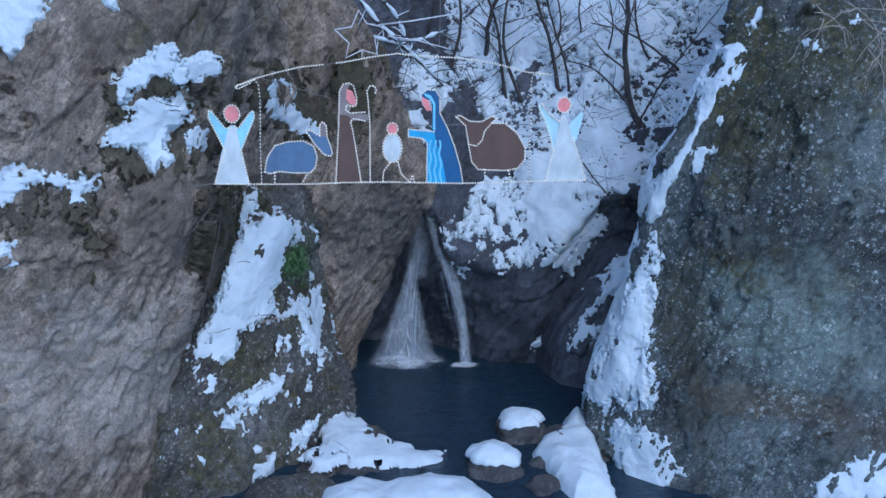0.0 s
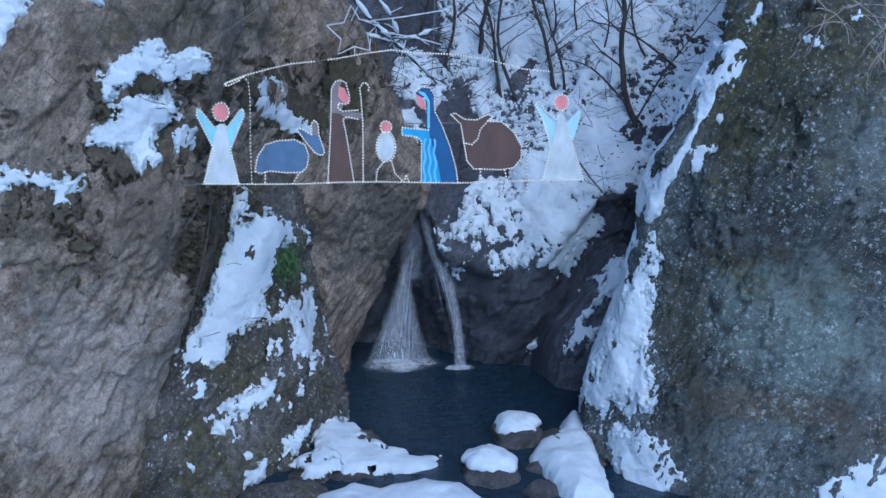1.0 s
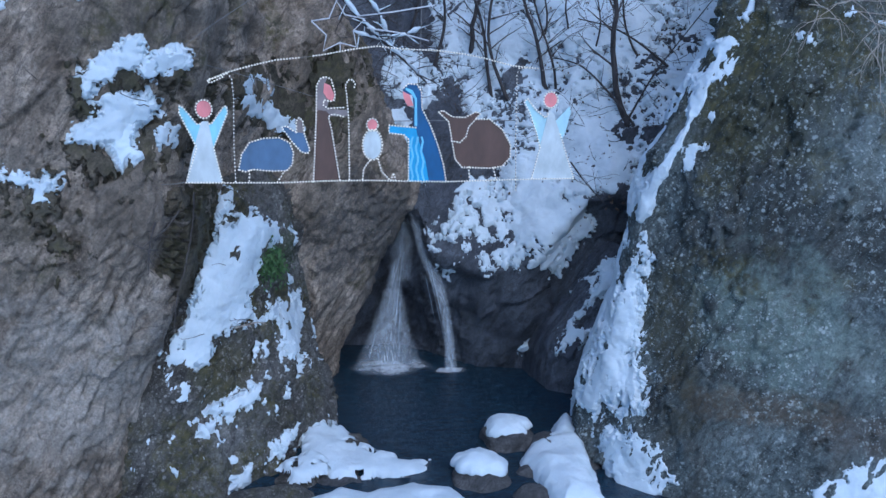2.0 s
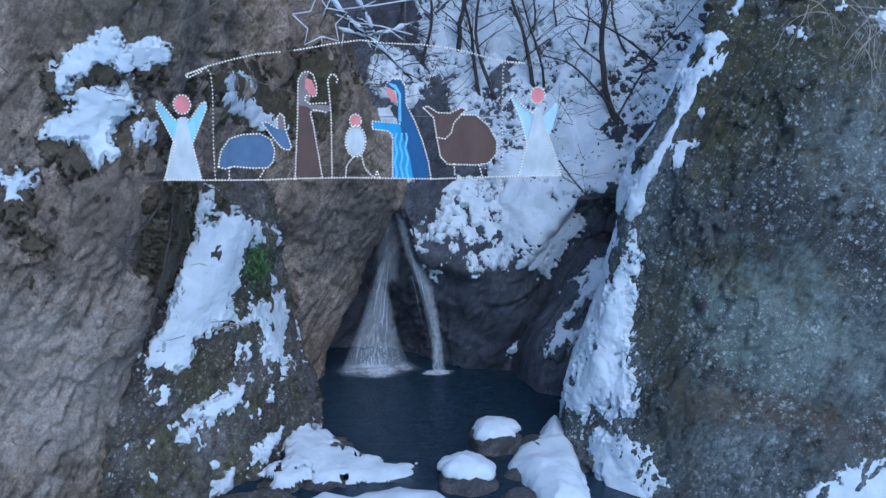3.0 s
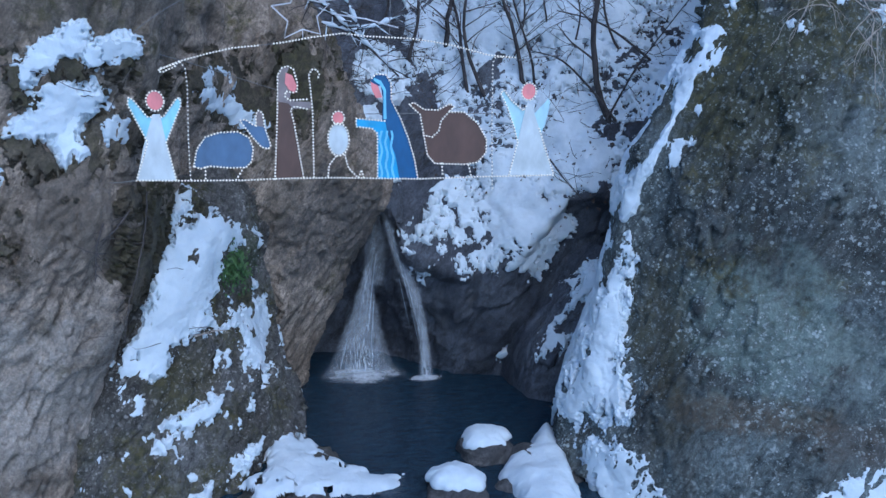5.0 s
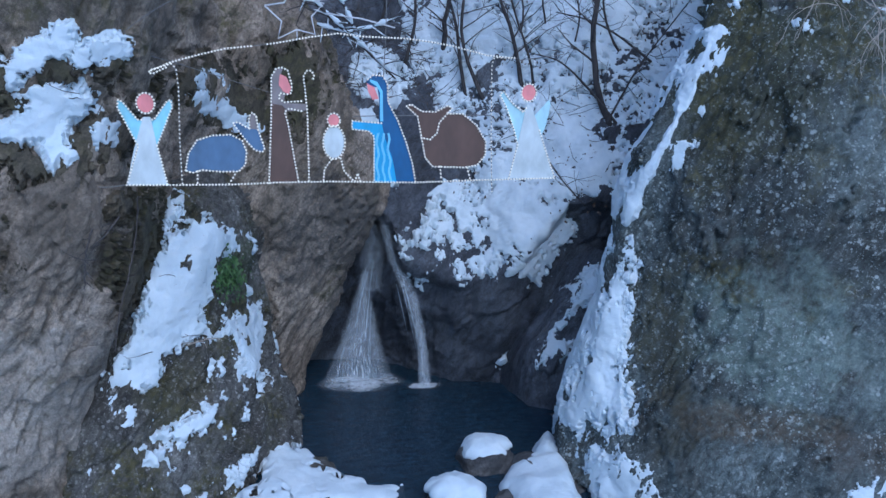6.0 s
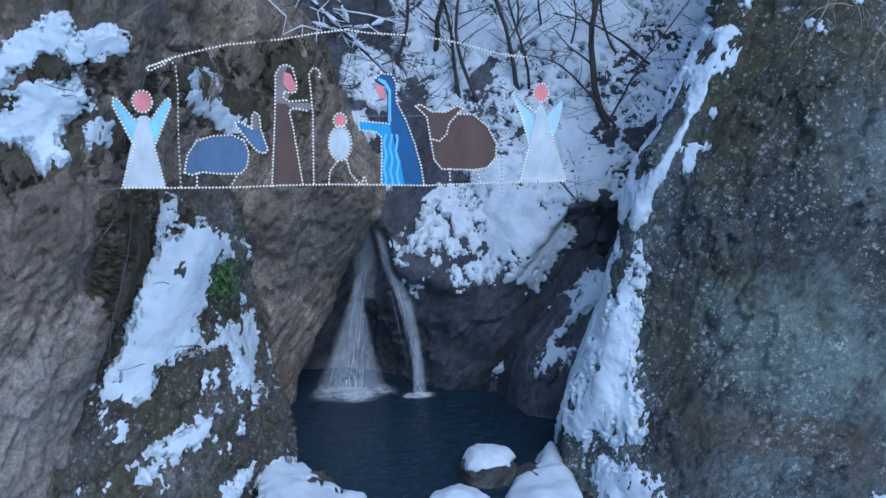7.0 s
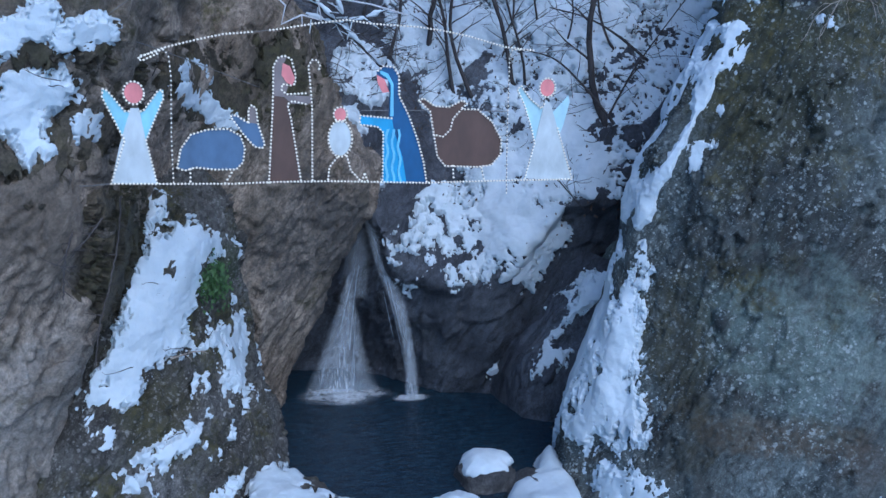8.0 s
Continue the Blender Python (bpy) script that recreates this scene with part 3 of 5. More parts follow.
SNOW_LEFT += [
    [(-6.6, 6.38), (-6.33, 6.56), (-5.86, 6.63), (-5.43, 6.54), (-4.98, 6.45), (-5.00, 6.30), (-5.16, 6.08), (-5.35, 6.05), (-5.43, 6.32), (-5.94, 6.36), (-6.35, 6.17), (-6.7, 5.9)],
    [(-6.65, 5.27), (-6.44, 5.53), (-6.32, 5.39), (-6.46, 5.20), (-6.65, 5.15)],
    [(-2.22, 7.84), (-1.76, 7.80), (-1.60, 7.52), (-1.82, 7.36), (-1.50, 7.00), (-1.20, 6.76), (-0.98, 6.54), (-1.59, 6.54), (-1.86, 6.93), (-2.13, 7.00), (-2.30, 7.38), (-2.08, 7.50)],
    [(-4.52, 9.49), (-4.31, 9.49), (-4.37, 9.33), (-4.49, 9.32)],
    [(-1.27, 9.92), (-0.87, 9.96), (-0.88, 9.75), (-1.08, 9.68), (-1.27, 9.73)],
]
SNOW_SPUR = [
    [(-2.96, 5.62), (-2.73, 5.66), (-2.43, 5.63), (-2.55, 5.25), (-2.68, 5.05), (-2.88, 5.27)],
    [(-2.32, 5.15), (-1.97, 5.27), (-1.87, 5.02), (-1.53, 4.75), (-1.24, 4.27), (-1.33, 3.95), (-1.54, 4.36), (-1.85, 4.36), (-1.97, 3.70), (-2.13, 3.29), (-2.08, 2.87), (-2.46, 2.97), (-2.75, 2.79),
     (-2.93, 2.44), (-3.25, 2.32), (-3.28, 1.82), (-3.53, 1.68), (-3.80, 2.13), (-3.68, 2.70), (-3.35, 3.14), (-3.16, 3.85), (-3.08, 4.32), (-2.86, 4.60), (-2.70, 4.97)],
    [(-1.92, 3.17), (-1.59, 3.12), (-1.16, 2.88), (-1.11, 2.27), (-1.27, 1.69), (-1.50, 2.08), (-1.59, 2.62), (-1.87, 2.92)],
    [(-2.91, 1.57), (-2.55, 1.68), (-2.08, 1.77), (-1.85, 1.85), (-1.96, 1.59), (-2.24, 1.38), (-2.48, 1.28), (-2.74, 1.46)],
]
SNOW_SPUR += [
    [(-3.08, 1.32), (-2.78, 1.37), (-2.78, 1.25), (-2.97, 1.16)],
    [(-1.72, 0.46), (-1.37, 0.54), (-1.22, 0.60), (-1.46, 0.25), (-1.67, 0.13)],
    [(-2.48, 0.09), (-2.30, 0.36), (-2.08, 0.42), (-2.19, -0.05)],
    [(-1.92, -0.26), (-1.66, -0.03), (-1.52, -0.17), (-1.77, -0.38)],
    [(-1.91, 2.49), (-1.78, 2.5), (-1.81, 2.19), (-1.88, 2.17)],
    [(-1.49, 1.95), (-1.35, 1.8), (-1.39, 1.51), (-1.47, 1.64)],
    [(-1.07, 1.67), (-0.92, 1.46), (-0.96, 1.2), (-1.07, 1.44)],
    [(-1.1, -0.04), (-0.79, 0.29), (-0.4, -0.01), (-0.43, -0.6), (-0.82, -0.62)],
]
MOSS_LEFT = [
    [(-5.0, 7.1), (-4.34, 6.95), (-4.1, 6.5), (-3.75, 6.6), (-3.7, 7.15), (-3.4, 7.4), (-3.05, 7.5), (-2.85, 6.9), (-3.2, 6.5), (-3.65, 6.55), (-4.0, 6.25), (-4.4, 6.5)],
    [(-6.7, 6.2), (-5.94, 6.4), (-5.39, 6.3), (-5.0, 6.2), (-4.78, 5.87), (-5.39, 5.72), (-5.68, 6.1), (-6.15, 5.62), (-6.7, 5.4)],
    [(-5.05, 5.5), (-4.75, 5.4), (-4.7, 5.1), (-5.0, 4.95)],
    [(-3.42, 4.5), (-3.14, 5.3), (-3.02, 5.85), (-2.75, 5.7), (-2.95, 4.95), (-3.05, 4.5), (-3.28, 3.9)],
    [(-2.5, 7.65), (-2.25, 6.95), (-1.66, 6.45), (-1.14, 6.35), (-0.6, 6.7), (-0.9, 7.3), (-1.3, 7.9), (-1.9, 8.1)],
    [(-0.9, 8.0), (-0.3, 8.4), (0.2, 8.1), (0.6, 7.1), (0.3, 6.3), (-0.3, 6.4), (-0.5, 7.2)],
    [(-4.5, 8.1), (-4.1, 8.3), (-3.5, 8.1), (-2.9, 8.15), (-3.1, 7.85), (-3.9, 7.9), (-4.4, 7.6)],
]
SNOW_BACK = [
    [(2.04, 3.75), (2.73, 4.22), (3.04, 4.87), (4.13, 5.03), (4.08, 5.49), (3.69, 6.06), (3.46, 6.63), (3.29, 7.35), (4.18, 7.83), (4.77, 8.9), (3.98, 9.23), (3.54, 10.58), (7.08, 10.79), (11.29, 10.8), (10.09, 8.91), (8.95, 7.61), (8.17, 6.51), (7.47, 5.44), (7.2, 4.97), (6.5, 4.91), (6.03, 4.76), (6.46, 3.78), (5.79, 3.03), (5.68, 2.52), (4.17, 2.91), (3.65, 2.66), (3.3, 2.62), (3.06, 3.04), (2.81, 2.28), (2.44, 2.37), (2.38, 3.01), (2.07, 3.37)],
    [(1.9, 5.07), (2.24, 5.11), (2.56, 5.03), (2.22, 4.81)],
    [(4.61, 0.65), (4.93, 0.82), (4.87, 0.62), (4.7, 0.53)],
]
SNOW_BACK += [
    [(1.47, 7.91), (1.98, 8.11), (2.67, 7.9), (2.79, 7.28), (2.57, 6.88), (2.16, 6.69), (1.61, 7.0), (1.32, 7.22)],
    [(0.87, 6.46), (1.75, 6.7), (1.83, 6.33), (1.33, 6.35), (1.01, 6.26)],
    [(1.54, 6.07), (1.86, 6.11), (1.79, 5.47), (1.55, 5.48)],
]
SNOW_LEDGE = [
    [(7.05, 3.34), (6.6, 3.32), (6.20, 2.85), (5.85, 2.17), (5.43, 1.60), (5.13, 0.97), (5.24, 0.91), (5.60, 1.22), (5.82, 1.36), (6.02, 1.66), (5.66, 1.73), (5.95, 2.10), (6.38, 2.56), (6.7, 2.78), (7.02, 3.1)],
]
SNOW_RIGHT = [
    [(5.77, 4.55), (5.93, 4.23), (5.82, 3.23), (5.75, 2.35), (5.76, 1.55), (5.48, 1.42), (5.45, 1.52), (5.25, 1.22), (5.17, 1.37), (4.78, 0.85), (4.92, 1.60), (5.03, 2.16), (5.18, 2.75), (5.38, 3.45), (5.6, 4.15)],
    [(5.72, 4.40), (5.73, 4.66), (5.86, 4.95), (5.95, 4.87), (5.88, 4.63), (5.82, 4.38)],
    [(5.78, 5.20), (5.89, 5.35), (6.00, 5.78), (6.16, 6.3), (6.41, 6.86), (6.70, 7.44), (6.80, 7.88), (6.97, 8.02), (7.08, 7.96), (7.45, 8.61), (7.23, 8.82), (7.09, 8.70), (7.02, 8.37), (6.77, 8.03), (6.59, 7.51), (6.27, 6.76), (6.0, 6.28), (5.84, 5.76), (5.77, 5.40)],
    [(6.30, 6.58), (6.48, 6.79), (6.71, 6.88), (6.74, 6.70), (6.60, 6.60), (6.50, 6.30), (6.37, 6.28)],
]
SNOW_RIGHT += [
    [(5.15, 0.86), (5.32, 0.84), (5.42, 1.14), (5.85, 0.98), (6.00, 0.43), (6.23, 0.38), (5.93, 0.05), (5.26, -0.40), (5.06, 0.12)],
    [(8.37, 0.44), (8.64, 0.76), (8.93, 0.84), (9.11, 1.15), (9.86, 1.24), (10.22, 0.9), (10.13, 0.24), (8.42, 0.2)],
    [(7.32, 9.12), (7.55, 9.34), (7.65, 9.49), (7.67, 9.38), (7.45, 9.07)],
    [(8.07, 8.85), (8.19, 8.95), (8.39, 8.9), (8.33, 8.77)],
    [(8.95, 9.31), (9.2, 9.41), (9.35, 9.28), (9.11, 9.11)],
    [(9.93, 9.18), (10.4, 9.29), (10.26, 8.95), (10.09, 8.97)],
    [(6.8, 7.32), (6.89, 7.39), (6.94, 7.3), (6.85, 7.23)],
]
crumbs_left, crumbs_spur, crumbs_right = [], [], []
for k, outline in enumerate(SNOW_LEFT):
    snow_on("snow_patch", LEFT_LOW, LEFT_SIDE, lambda g, o=outline: patches(g, [o]) + 0.03, "clump of white snow on a ledge of the grey cliff",
            0.10, 0.085, 500 + k, 3, group="snow patches on the grey cliff", holes=0.06, spill=crumbs_left)
for k, outline in enumerate(SNOW_SPUR):
    big = len(outline) > 16
    snow_on("snow_patch", SPUR_LOW, SPUR_SIDE, lambda g, o=outline: patches(g, [o]) - 0.01,
            "long thick band of snow down the mossy buttress" if big else "small broken patch of snow on the mossy buttress",
            0.09, 0.12 if big else 0.08, 540 + k, 3, group="snow patches on the buttress", holes=0.13 if big else 0.18, spill=crumbs_spur)
snow_on("snow_flecks", SPUR_LOW, SPUR_SIDE, lambda g: 0.34 * fbm(g * (1, 1, 0.45), 3.4, 4, 301) - 0.30 - 0.35 * smooth(3.2, 4.5, g[..., 2]),
        "scattered flecks of snow on the mossy rock", 0.05, 0.10, 560, kind="stuff")
for k, outline in enumerate(SNOW_RIGHT):
    solid = len(outline) > 14
    snow_on("snow_patch", RIGHT_LOW, RIGHT_SIDE, lambda g, o=outline: patches(g, [o]) + (0.045 if len(o) > 15 else -0.02 if len(o) > 14 else 0.0),
            "snow along the edge of the dark cliff" if solid else "small patch of snow on the dark cliff",
            0.10 if solid else 0.07, 0.022 if len(outline) > 15 else 0.06 if solid else 0.065, 570 + k, 3, streak=1.1, group="snow patches on the dark cliff", holes=0.0 if len(outline) > 15 else 0.14 if solid else 0.30 if k == 4 else 0.12, spill=crumbs_right)
for k, outline in enumerate(MOSS_LEFT):
    snow_on("moss_mat", LEFT_LOW, LEFT_SIDE, lambda g, o=outline: 0.9 * patches(g, [o]) + 0.02, "dark mat of moss and dead grass on the cliff",
            0.06, 0.22, 620 + k, 3, "stuff", streak=0.7, holes=0.25, material=M_MOSS, category="moss")
snow_on("snow_flecks", RIGHT_LOW, RIGHT_SIDE,
        lambda g: 0.30 * fbm(g * (1, 1, 0.5), 3.2, 4, 305) - 0.36 - 0.6 * smooth(6.3, 7.3, g[..., 0]) - 0.5 * smooth(1.4, 2.2, g[..., 2]) - 0.5 * smooth(0.9, 1.4, g[..., 1]),
        "scattered flecks of snow at the foot of the dark cliff", 0.05, 0.08, 590, kind="stuff", streak=0.9)


spilled("snow_crumbs", crumbs_left, "crumbs of snow on the grey cliff")
spilled("snow_crumbs", crumbs_spur, "crumbs of snow on the mossy buttress")
spilled("snow_crumbs", crumbs_right, "crumbs of snow on the dark cliff")


SNOW_BACK.append([(6.3, 4.95), (7.6, 5.0), (9.2, 6.6), (12.8, 10.8), (8.0, 10.8), (6.6, 7.0)])
SNOW_BACK.append([(3.0, 7.6), (4.3, 7.7), (5.0, 9.2), (4.3, 10.8), (2.6, 10.8), (2.9, 9.2)])


def slope_snow(g):
    """The wooded slope: stones and dead leaves show through the snow."""
    x, z = g[..., 0], g[..., 2]
    thin = 0.05 * smooth(0.20, 0.80, fbm(g, 1.5, 3, 311))
    low_left = smooth(5.4, 4.0, z) * smooth(5.0, 3.2, x)
    thin = thin + (0.05 + 0.42 * low_left + 0.16 * smooth(4.8, 3.0, z)) * smooth(-0.25, 0.3, fbm(g * (1, 1, 0.7), 4.2, 5, 312, 0.6))
    thin = thin + 0.36 * smooth(0.16, 0.36, fbm(g * (1, 1, 1.3), 7.5, 4, 313, 0.62)) * smooth(-0.45, 0.15, fbm(g, 0.9, 3, 314))
    return np.maximum(np.minimum(patches(g, SNOW_BACK[:3]), 0.26) - thin, np.minimum(patches(g, SNOW_BACK[3:]) + 0.12, 0.22) - 0.85 * thin)


snow_on("snow_on_slope", BACK_LOW, BACK_SIDE, slope_snow, "snow on the wooded slope with stones showing through", 0.09, 0.10, 8, kind="stuff", holes=0.05)
for outline in SNOW_LEDGE:
    snow_on("snow_patch", LEDGE_LOW, LEDGE_SIDE, lambda g, o=outline: patches(g, [o]) - 0.02, "strip of snow on the leaning ledge", 0.07, 0.06, 9, 3, streak=0.8)


# ---------------------------------------------------------------- the stream: stones, snow banks, falling water
def stone_mesh(size, seed, detail=4):
    bm = bmesh.new()
    bmesh.ops.create_icosphere(bm, subdivisions=detail, radius=1.0)
    co = np.array([v.co[:] for v in bm.verts])
    f1, f2, val = cells(co + 3.1 * seed, 1.1, seed)
    r = 1 + 0.20 * fbm(co + seed, 1.0, 4, seed) + 0.07 * fbm(co + seed, 4.0, 3, seed + 5) + 0.10 * (val - 0.5)
    co = co * r[:, None]
    co = np.sign(co) * np.abs(co) ** 0.86
    for v, c in zip(bm.verts, co):
        v.co = Vector(c) * 1.0
        v.co.x, v.co.y, v.co.z = c[0] * size[0], c[1] * size[1], c[2] * size[2]
    for f in bm.faces:
        f.smooth = True
    return bm


def boulder(place, size, seed, turn=0.0, label="grey stone standing in the stream", material=None):
    bm = stone_mesh(size, seed)
    me = bpy.data.meshes.new("boulder")
    bm.to_mesh(me)
    bm.free()
    me.materials.append(material or M_STONE)
    ob = new("boulder", me)
    ob.matrix_world = pose(*place, 0, 0, turn)
    return tagged(ob, label, "stone", group="stones in the stream")


def snow_cap(place, size, seed, turn=0.0, label="rounded cap of snow on a stream stone", drop=0.35):
    """A soft domed cap with an overhanging uneven rim and a flat underside."""
    nu, nv = 56, 20
    a = np.linspace(0, 2 * np.pi, nu)[None, :]
    s = np.linspace(0, 1, nv)[:, None]
    ring = np.stack([np.cos(a) + 0 * s, np.sin(a) + 0 * s, 0 * a + 0 * s], -1)
    rim = 1 + 0.16 * fbm(ring * 1.0 + seed, 1.2, 3, seed) + 0.05 * fbm(ring + seed, 5, 2, seed + 1)
    rad = np.where(s < 0.75, np.sin(s / 0.75 * np.pi / 2), 1 - 0.5 * np.clip((s - 0.75) / 0.25, 0, 1) ** 1.2)
    hgt = np.where(s < 0.75, np.clip(np.cos(s / 0.75 * np.pi / 2), 0, 1) ** 0.8, -0.20 * np.sin((s - 0.75) / 0.25 * np.pi / 2))
    x, y = rad * rim * np.cos(a) * size[0], rad * rim * np.sin(a) * size[1]
    p = np.stack([x, y, 0 * x], -1)
    z = hgt * size[2] * (1 + 0.25 * fbm(p + seed, 1.4, 3, seed + 3)) - drop * size[2] * (rad ** 3) * (0.4 + 0.6 * (fbm(p + seed, 2.2, 2, seed + 8) > 0))
    z = z + 0.02 * fbm(p + seed, 7, 3, seed + 4)
    ob = sheet_object("snow_mound", np.stack([x, y, z], -1), M_SNOW)
    ob.matrix_world = pose(*place, 0, 0, turn)
    return tagged(ob, label, "snow")


boulder((3.38, 1.72, -0.02), (0.62, 0.58, 0.40), 3, 10)
snow_cap((3.38, 1.86, 0.25), (0.57, 0.47, 0.25), 4, 10)
boulder((2.45, 0.30, -0.08), (0.62, 0.58, 0.44), 8, -15, "dark stone between the snow banks of the stream")
snow_cap((2.43, 0.42, 0.23), (0.60, 0.50, 0.25), 9, -15)
boulder((2.55, 1.12, -0.02), (0.24, 0.18, 0.14), 12, 0, "small wet stone beside a larger snow-capped one")
boulder((3.3, -0.55, -0.15), (0.45, 0.40, 0.30), 14, 30, "dark wet stone below the snow bank")
boulder((3.55, 0.35, -0.2), (0.35, 0.40, 0.30), 17, 70, "dark wet stone in the narrow stream")
boulder((-0.35, 0.55, -0.45), (0.85, 0.6, 0.55), 21, 20, "dark rock under the snow beside the buttress")
boulder((-1.1, 0.95, -0.35), (0.95, 0.75, 0.50), 29, 35, "dark mossy rock at the buttress foot", M_SPUR)
boulder((-0.25, 1.9, -0.25), (0.6, 0.9, 0.42), 33, -20, "dark rock under the snow shelf", M_SPUR)
boulder((-1.9, -0.35, -0.25), (0.9, 0.6, 0.6), 35, 10, "mossy rock beside the stream", M_SPUR)
boulder((0.55, 1.0, -0.42), (1.1, 0.6, 0.42), 23, -35, "flat dark rock under the snow shelf")
boulder((4.3, 0.9, -0.45), (0.75, 1.2, 0.75), 25, 12, "dark rock under the snow bank")
boulder((0.6, -0.75, -0.55), (1.5, 0.9, 0.75), 27, 5, "broad rock under the snow mound")


def snow_bank(name, outline, height, seed, label, base=0.0, tilt=(0, 0), round_in=0.35, rocks=0.0):
    """A soft bank of snow on the rocks, drawn by its outline seen from above."""
    o = np.array(outline)
    lo, hi = o.min(0) - 0.25, o.max(0) + 0.25
    n = (hi - lo) / 0.035
    x, y = np.meshgrid(np.linspace(lo[0], hi[0], int(n[0])), np.linspace(lo[1], hi[1], int(n[1])))
    p = np.stack([x, y, 0 * x], -1)
    d = outline_distance(x, y, outline) + (0.10 if rocks else 0.04) * fbm(p, 1.8, 4, seed) + (0.07 if rocks else 0.025) * fbm(p, 7, 4, seed + 2)
    d = d - rocks * smooth(0.05, 0.40, fbm(p, 5.5, 5, seed + 11, 0.6)) * smooth(-0.5, 0.3, fbm(p, 1.3, 2, seed + 12))
    z = base + height * (np.clip(d, 0, round_in) / round_in * (2 - np.clip(d, 0, round_in) / round_in)) ** 0.5 * (1 + 0.30 * fbm(p, 1.1, 3, seed + 4))
    z = z + 0.014 * fbm(p, 4, 3, seed + 6) - 1.2 * np.clip(-d, 0, 0.2)
    z = z + tilt[0] * (x - o[:, 0].mean()) + tilt[1] * (y - o[:, 1].mean())
    inside = d > -0.12
    keep = inside[:-1, :-1] & inside[1:, :-1] & inside[:-1, 1:] & inside[1:, 1:]
    return tagged(sheet_object(name, np.stack([x, y, z], -1), M_SNOW, keep), label, "snow", kind="stuff")


snow_bank("snow_shelf", [(-0.95, 3.3), (-0.5, 3.1), (-0.26, 2.6), (0.1, 2.0), (0.45, 1.6), (0.9, 1.25), (1.48, 1.1), (1.4, 0.65), (0.8, 0.40), (0.2, 0.35), (-0.5, 0.6), (-1.1, 1.0), (-1.2, 2.2)],
          0.19, 41, "ragged shelf of snow at the pool's edge", 0.03, (-0.05, 0.07), 0.35, 0.30)
snow_bank("snow_strip", [(-1.5, 0.9), (-1.0, 1.2), (-0.6, 1.0), (-0.75, 0.55), (-1.3, 0.45)], 0.08, 47, "thin broken snow on a rock by the stream", 0.27, (0.05, 0.1), 0.3, 0.5)
snow_bank("snow_drift", [(-1.15, -0.40), (-0.4, -0.06), (0.15, -0.28), (1.05, 0.04), (1.75, -0.35), (2.15, -1.0), (2.2, -1.8), (-1.3, -1.8)],
          0.36, 43, "big smooth mound of snow in the stream", 0.05, (0, 0), 0.8)
snow_bank("snow_bank", [(3.4, 0.75), (3.75, 1.25), (4.3, 1.5), (4.75, 2.2), (4.95, 2.2), (4.85, 0.8), (4.55, -1.2), (3.75, -1.2), (3.55, -0.2)],
          0.34, 45, "smooth bank of snow between the pool and the dark cliff", 0.10, (0.16, 0.03), 0.5)


def water_sheet(name, left, right, material, parent, layers=3, seed=0, n=60):
    """Falling water between two edge lines, as thin wavy sheets one in front of the other."""
    a, b = spline(left, n), spline(right, n)
    for k in range(layers):
        s = np.linspace(0, 1, 26)[None, :, None]
        g = a[:, None, :] * (1 - s) + b[:, None, :] * s
        g = g + np.array((0, -0.07 * k, 0)) + (fbm(g * (1, 1, 0.3) + 5 * k, 3.0, 3, seed + k) * 0.08)[..., None] * np.array((0.4, 1, 0))
        ob = sheet_object(name, g, material)
        ob.parent = parent
        across, down = np.linspace(0, 1, 26)[None, :], np.linspace(0, 1, n)[:, None]
        spread(ob, np.sin(np.pi * np.clip(across, 0.0, 1)) ** 0.8 * smooth(0.0, 0.16, down) * (0.65 + 0.35 * down))


def strands(name, tops, bottoms, count, radius, material, parent, seed, bow=0.25):
    """Single threads of water that start fast and fall."""
    rnd = random.Random(seed)
    verts, faces = [], []
    for _ in range(count):
        u = rnd.random()
        a = Vector(tops[0]).lerp(Vector(tops[1]), u)
        b = Vector(bottoms[0]).lerp(Vector(bottoms[1]), min(1, max(0, u + rnd.uniform(-0.08, 0.08))))
        s0, s1 = sorted((rnd.uniform(-0.1, 0.7), rnd.uniform(0.35, 1.0)))
        s0, s1 = max(0, s0), min(1, s1 + 0.15)
        pts = []
        for k in range(9):
            s = s0 + (s1 - s0) * k / 8
            p = a.lerp(b, s)
            p.x += (b.x - a.x) * (s ** 0.75 - s)
            p.y -= bow * s * (1 - s) + rnd.uniform(0, 0.02) + 0.16
            pts.append(p)
        r = radius * rnd.uniform(0.5, 1.3)
        tube(pts, [r * (0.35 + 0.65 * math.sin(math.pi * (k + 0.5) / 9)) for k in range(9)], 4, verts, faces)
    return tagged(mesh_object(name, verts, faces, material, parent), kind="stuff")


waterfall = new("waterfall")
tagged(waterfall, "white waterfall in two streams down a dark chute", "waterfall")
water_sheet("fan", [(1.38, 6.75, 3.0), (1.12, 6.65, 2.2), (0.66, 6.5, 1.0), (0.22, 6.4, -0.02)],
            [(1.46, 6.75, 3.0), (1.54, 6.65, 2.2), (1.78, 6.5, 1.0), (2.12, 6.4, -0.02)], M_FALLS, waterfall, 3, 3)
water_sheet("side_stream", [(1.58, 6.55, 4.65), (1.93, 6.4, 3.2), (2.34, 6.1, 2.1), (2.56, 5.95, 1.0), (2.62, 5.85, -0.02)],
            [(1.80, 6.55, 4.7), (2.28, 6.4, 3.25), (2.66, 6.1, 2.15), (2.86, 5.95, 1.0), (2.98, 5.85, -0.02)], M_FALLS, waterfall, 3, 13)
